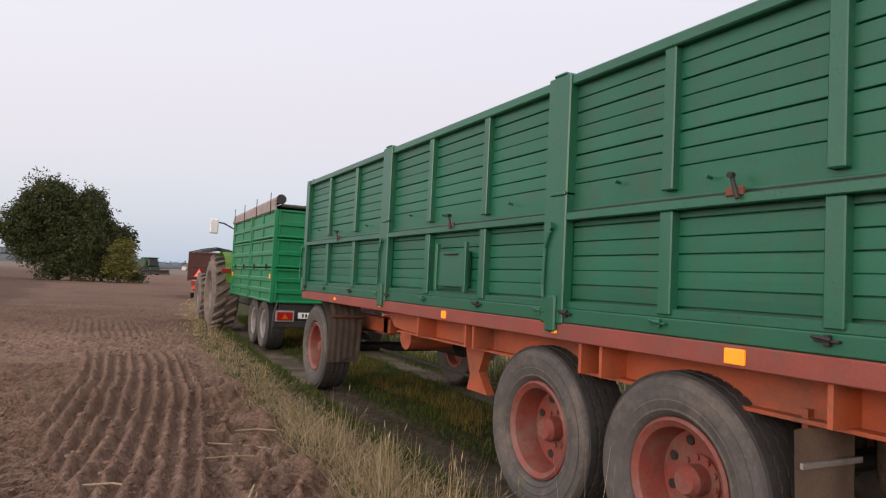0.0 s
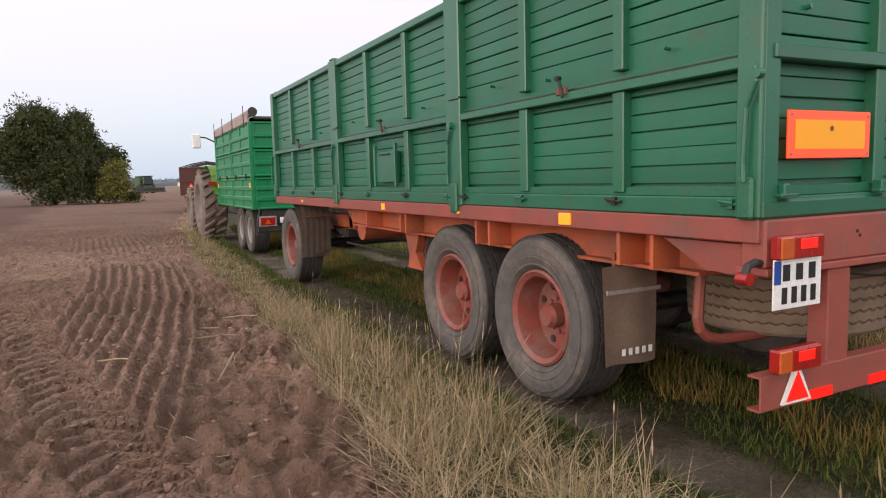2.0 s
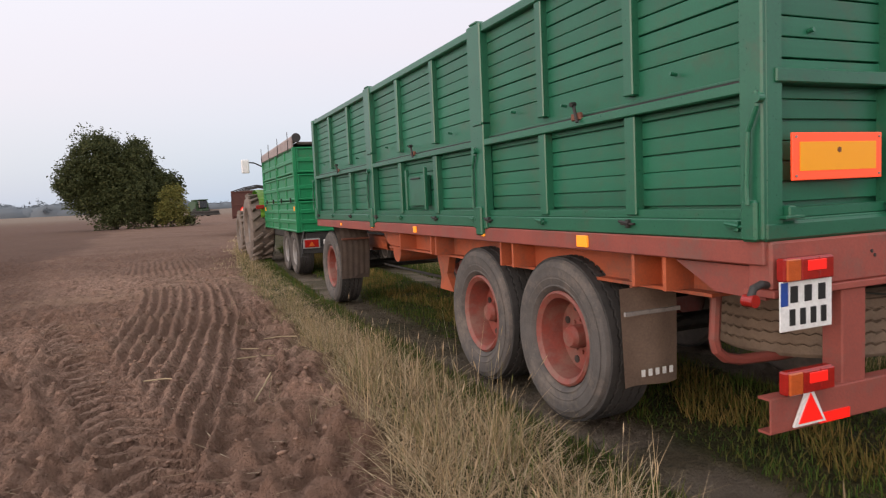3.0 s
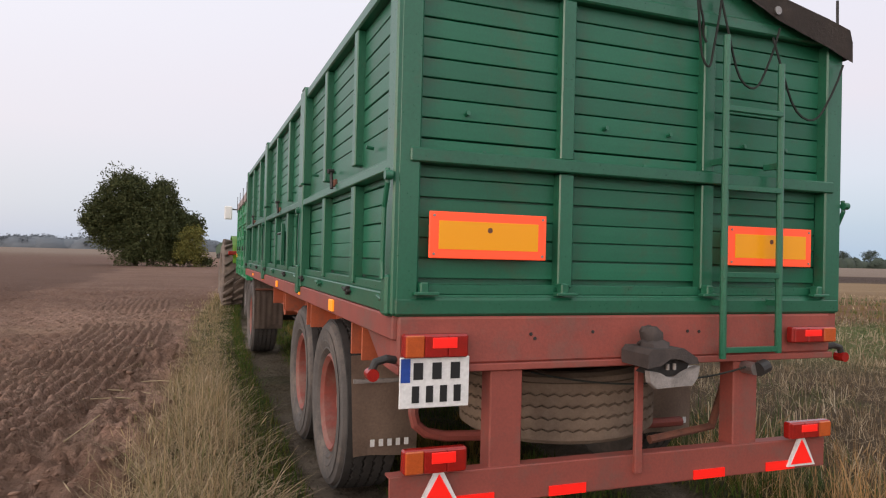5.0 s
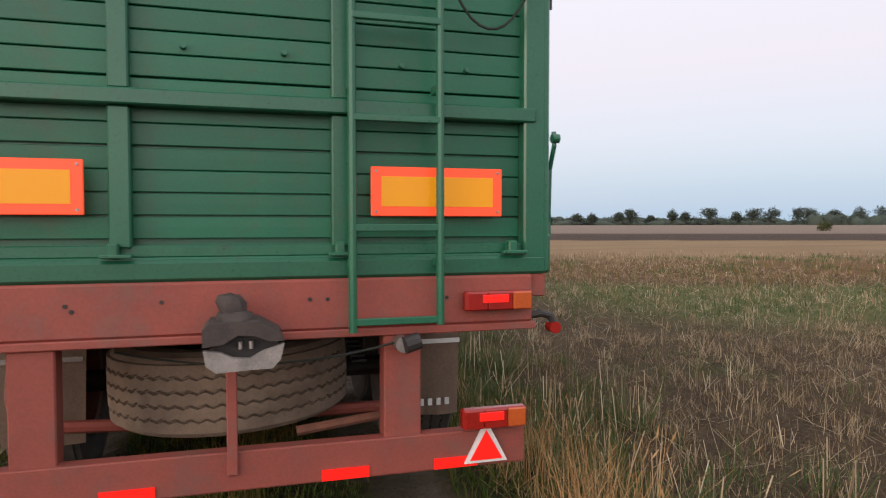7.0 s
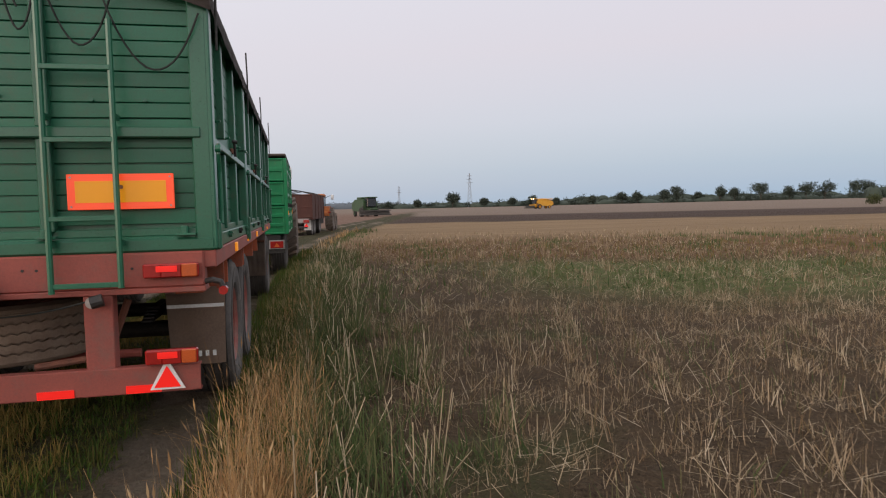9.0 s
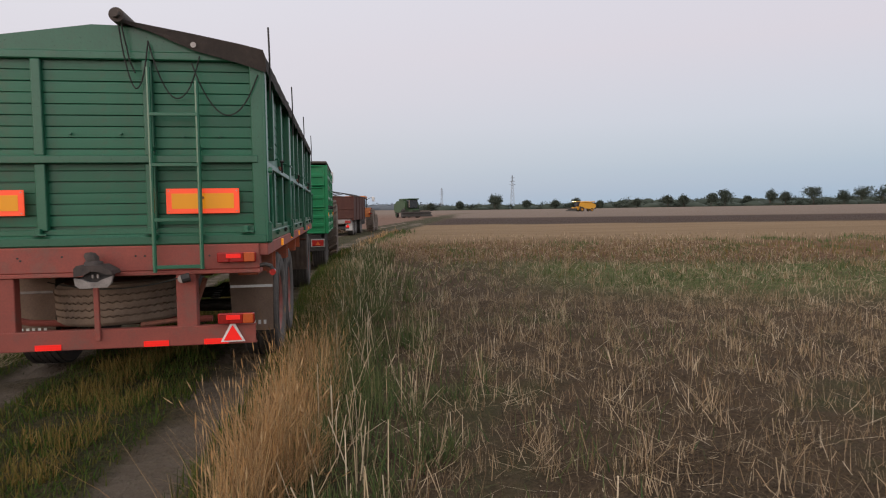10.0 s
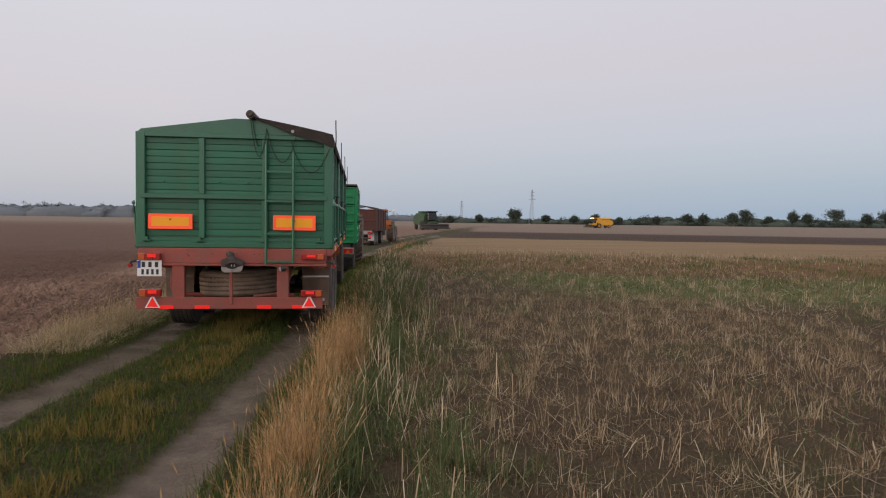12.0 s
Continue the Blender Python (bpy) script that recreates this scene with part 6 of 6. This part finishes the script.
def tree(name, label, place, blobs, leaves, size, mat, trunk_r, seed, group="", shell=0.55):
    rng = random.Random(seed)
    t = thing(name, label, "shrub" if "shrub" in name else "tree", Matrix.Translation(place), group)
    bm = bmesh.new()
    top = max(b[0][2] for b in blobs)
    limb(bm, (0, 0, -0.1), (rng.uniform(-.3, .3), 0, top * 0.75), trunk_r, trunk_r * 0.4, rng)
    for c, r in blobs:
        limb(bm, (0, 0, min(c[2] * 0.35, top * 0.4)), (c[0], c[1], c[2]), trunk_r * 0.5, trunk_r * 0.12, rng)
    part("trunk", bm, BARK, t)
    v, f = leaf_cloud([b[0] for b in blobs], [b[1] for b in blobs], leaves, size, seed, shell)
    part("crown", array_mesh("crown", v, f, mat), mat, t)
    return t


def trees():
    # the clump of trees by the ploughed field
    tree("tree", "broad dark green tree standing in a ploughed field", (-7.2, 66, 0), [((-1.2, 0, 6.4), (2.2, 2.2, 2.4)), ((0.4, 0.5, 5.2), (3.2, 2.6, 3.0)), ((-2.6, 0, 4.4), (1.9, 2.0, 1.9)),
         ((-3.5, 0.3, 3.9), (1.1, 1.3, 1.0)), ((2.3, 0, 6.2), (1.4, 1.8, 1.9)), ((1.5, -0.6, 3.2), (3.0, 2.4, 2.6)), ((-0.5, 0.2, 7.6), (1.1, 1.0, 0.9)), ((2.2, 0.2, 7.3), (0.8, 0.8, 0.8)), ((3.4, 0.1, 4.4), (1.5, 1.4, 1.6)), ((-1.6, 0, 2.8), (2.2, 1.8, 1.6))], 64000, 0.11, LEAF, 0.32, 11, shell=0.6)
    tree("tree", "lower dark green tree at the clump's side", (-3.7, 67, 0), [((0.5, 0, 3.9), (1.7, 1.6, 1.2)), ((1.6, 0, 4.1), (1.0, 1.0, 0.8)), ((-0.6, 0.3, 3.0), (1.6, 1.6, 1.7))], 9000, 0.13, LEAF, 0.16, 12)
    tree("shrub", "yellowing shrub at the foot of the trees", (-2.3, 64, 0), [((0, 0, 2.3), (1.2, 1.1, 1.5)), ((0.6, 0.2, 3.1), (0.6, 0.7, 0.7)), ((-0.7, 0, 1.4), (1.0, 1.0, 1.1)), ((0.5, 0, 1.1), (0.9, 0.9, 0.9))], 6500, 0.10, LEAF_YELLOW, 0.08, 13, shell=0.4)
    tree("shrub", "dark undergrowth shrub below the trees", (-6.0, 64.5, 0), [((0, 0, 1.3), (2.2, 1.2, 1.3)), ((1.8, 0, 1.1), (1.6, 1.0, 1.1)), ((-1.7, 0, 0.9), (1.2, 1.0, 0.9)), ((3.4, 0, 0.7), (1.4, 0.9, 0.7)), ((5.0, 0.4, 0.5), (1.0, 0.8, 0.5))], 9000, 0.10, LEAF, 0.08, 14, shell=0.3)
    # row of trees beyond the right-hand fields
    R = random.Random(21)
    row = [(70, 3.5), (92, 4.5), (120, 8.5), (146, 4.5), (168, 5), (186, 5.5), (205, 4), (236, 4.5), (262, 6.5), (276, 6), (300, 7.5), (312, 9.5), (331, 6), (352, 8.5), (366, 8.0), (392, 11.5), (420, 8), (437, 10), (456, 10.5), (486, 11.5), (500, 11), (528, 10), (560, 12), (590, 12.5), (625, 12), (665, 12), (710, 13)]
    for x, h in row:
        h = h * (1.15 + 0.35 * min(1, x / 300))
        y = 505 + R.uniform(-25, 25)
        blobs = [((R.uniform(-0.2, 0.2) * h, R.uniform(-.2, .2) * h, h * R.uniform(0.45, 0.8)), (h * R.uniform(0.22, 0.36), h * 0.3, h * R.uniform(0.18, 0.28))) for _ in range(6)]
        z = float(relief(np.array([float(x)]), np.array([y]))[0])
        tree("tree", "dark tree in a far row across the fields", (x * y / 500, y, z), blobs, 2400, 0.5, FAR_LEAF, 0.25, R.randint(0, 9999), "far row of trees")
    rng = np.random.RandomState(3)

    def woods(name, label, x0, x1, y0, h, n, mat, size, seed, count=420):
        r = np.random.RandomState(seed)
        x = np.linspace(x0, x1, n)
        c = np.stack([x, y0 + r.uniform(-12, 12, n), relief(x, x * 0 + y0) + h * 0.4 * r.uniform(0.6, 1.2, n)], -1)
        v, f = leaf_cloud(c, np.stack([np.full(n, abs(x1 - x0) / n * 1.2), np.full(n, 6.0), h * 0.5 * r.uniform(0.6, 1.15, n)], -1), n * count, size, seed, 0.25)
        # the closed canopy under the leaves: lumpy domes
        k, m = 10, 7
        th, ph = np.meshgrid(np.linspace(0, 2 * math.pi, k, endpoint=False), np.linspace(-0.5, 1.0, m) * math.pi / 2)
        unit = np.stack([np.cos(th) * np.cos(ph), np.sin(th) * np.cos(ph), np.sin(ph)], -1).reshape(-1, 3)
        nd = n * 2
        xd = np.sort(r.uniform(x0, x1, nd))
        hd = h * 0.78 * r.uniform(0.55, 1.05, nd)
        rad = np.stack([r.uniform(7, 16, nd) * (1.6 if y0 > 600 else 0.7), np.full(nd, 7.0), hd], -1)
        dome = unit[None] * rad[:, None] * (1 + 0.09 * r.normal(size=(nd, k * m, 1)))
        dome = dome + np.stack([xd, y0 + r.uniform(-8, 8, nd), relief(xd, xd * 0 + y0) + 0.1], -1)[:, None]
        idx = np.arange(k * m).reshape(m, k)
        q = np.stack([idx[:-1], np.roll(idx[:-1], -1, 1), np.roll(idx[1:], -1, 1), idx[1:]], -1).reshape(-1, 4)
        base = len(v)
        v = np.concatenate([v, dome.reshape(-1, 3)])
        f = np.concatenate([f, (q[None] + (np.arange(nd) * k * m)[:, None, None]).reshape(-1, 4) + base])
        tagged(new(name, array_mesh(name, v, f, mat)), label, "woods", kind="stuff")
    woods("far_woods", "dark low woods behind the far row of trees", 235, 500, 540, 8.5, 60, FAR_LEAF, 0.6, 10)
    woods("hedge", "low dark hedge along the far field edge", 60, 800, 530, 5.5, 150, FAR_LEAF, 0.5, 5)
    woods("far_woods", "dark woods at the field's far edge", 470, 980, 470, 12, 70, FAR_LEAF, 0.6, 6)
    # horizon woods: their haze lies in the leaf colour, not in the air
    woods("far_woods", "woods on the horizon tinted pale blue with haze", -520, 20, 760, 15, 120, HAZE_TINTED_LEAF, 0.8, 7, 420)
    woods("far_woods", "woods on the horizon tinted pale blue with haze", -1300, -500, 900, 17, 110, HAZE_TINTED_LEAF, 0.9, 8, 420)
    woods("far_woods", "woods on the horizon tinted pale blue with haze", -10, 120, 800, 8, 50, HAZE_TINTED_LEAF, 0.8, 9, 300)
    tree("shrub", "lone dark bush in the stubble field", (118, 112, 0.0), [((0, 0, 0.9), (1.5, 1.3, 0.9)), ((0.6, 0, 1.3), (0.9, 0.9, 0.7))], 900, 0.16, LEAF, 0.08, 31)


grasses()
clods()
for a, b in (((-3.0, 4.6), (-2.45, 4.75)), ((-3.75, 4.1), (-3.45, 3.95)), ((-2.95, 3.3), (-2.75, 3.75)), ((-2.55, 5.6), (-2.2, 5.5)), ((-2.85, 5.2), (-2.3, 4.95))):
    straw_stalk(a, b)
trees()
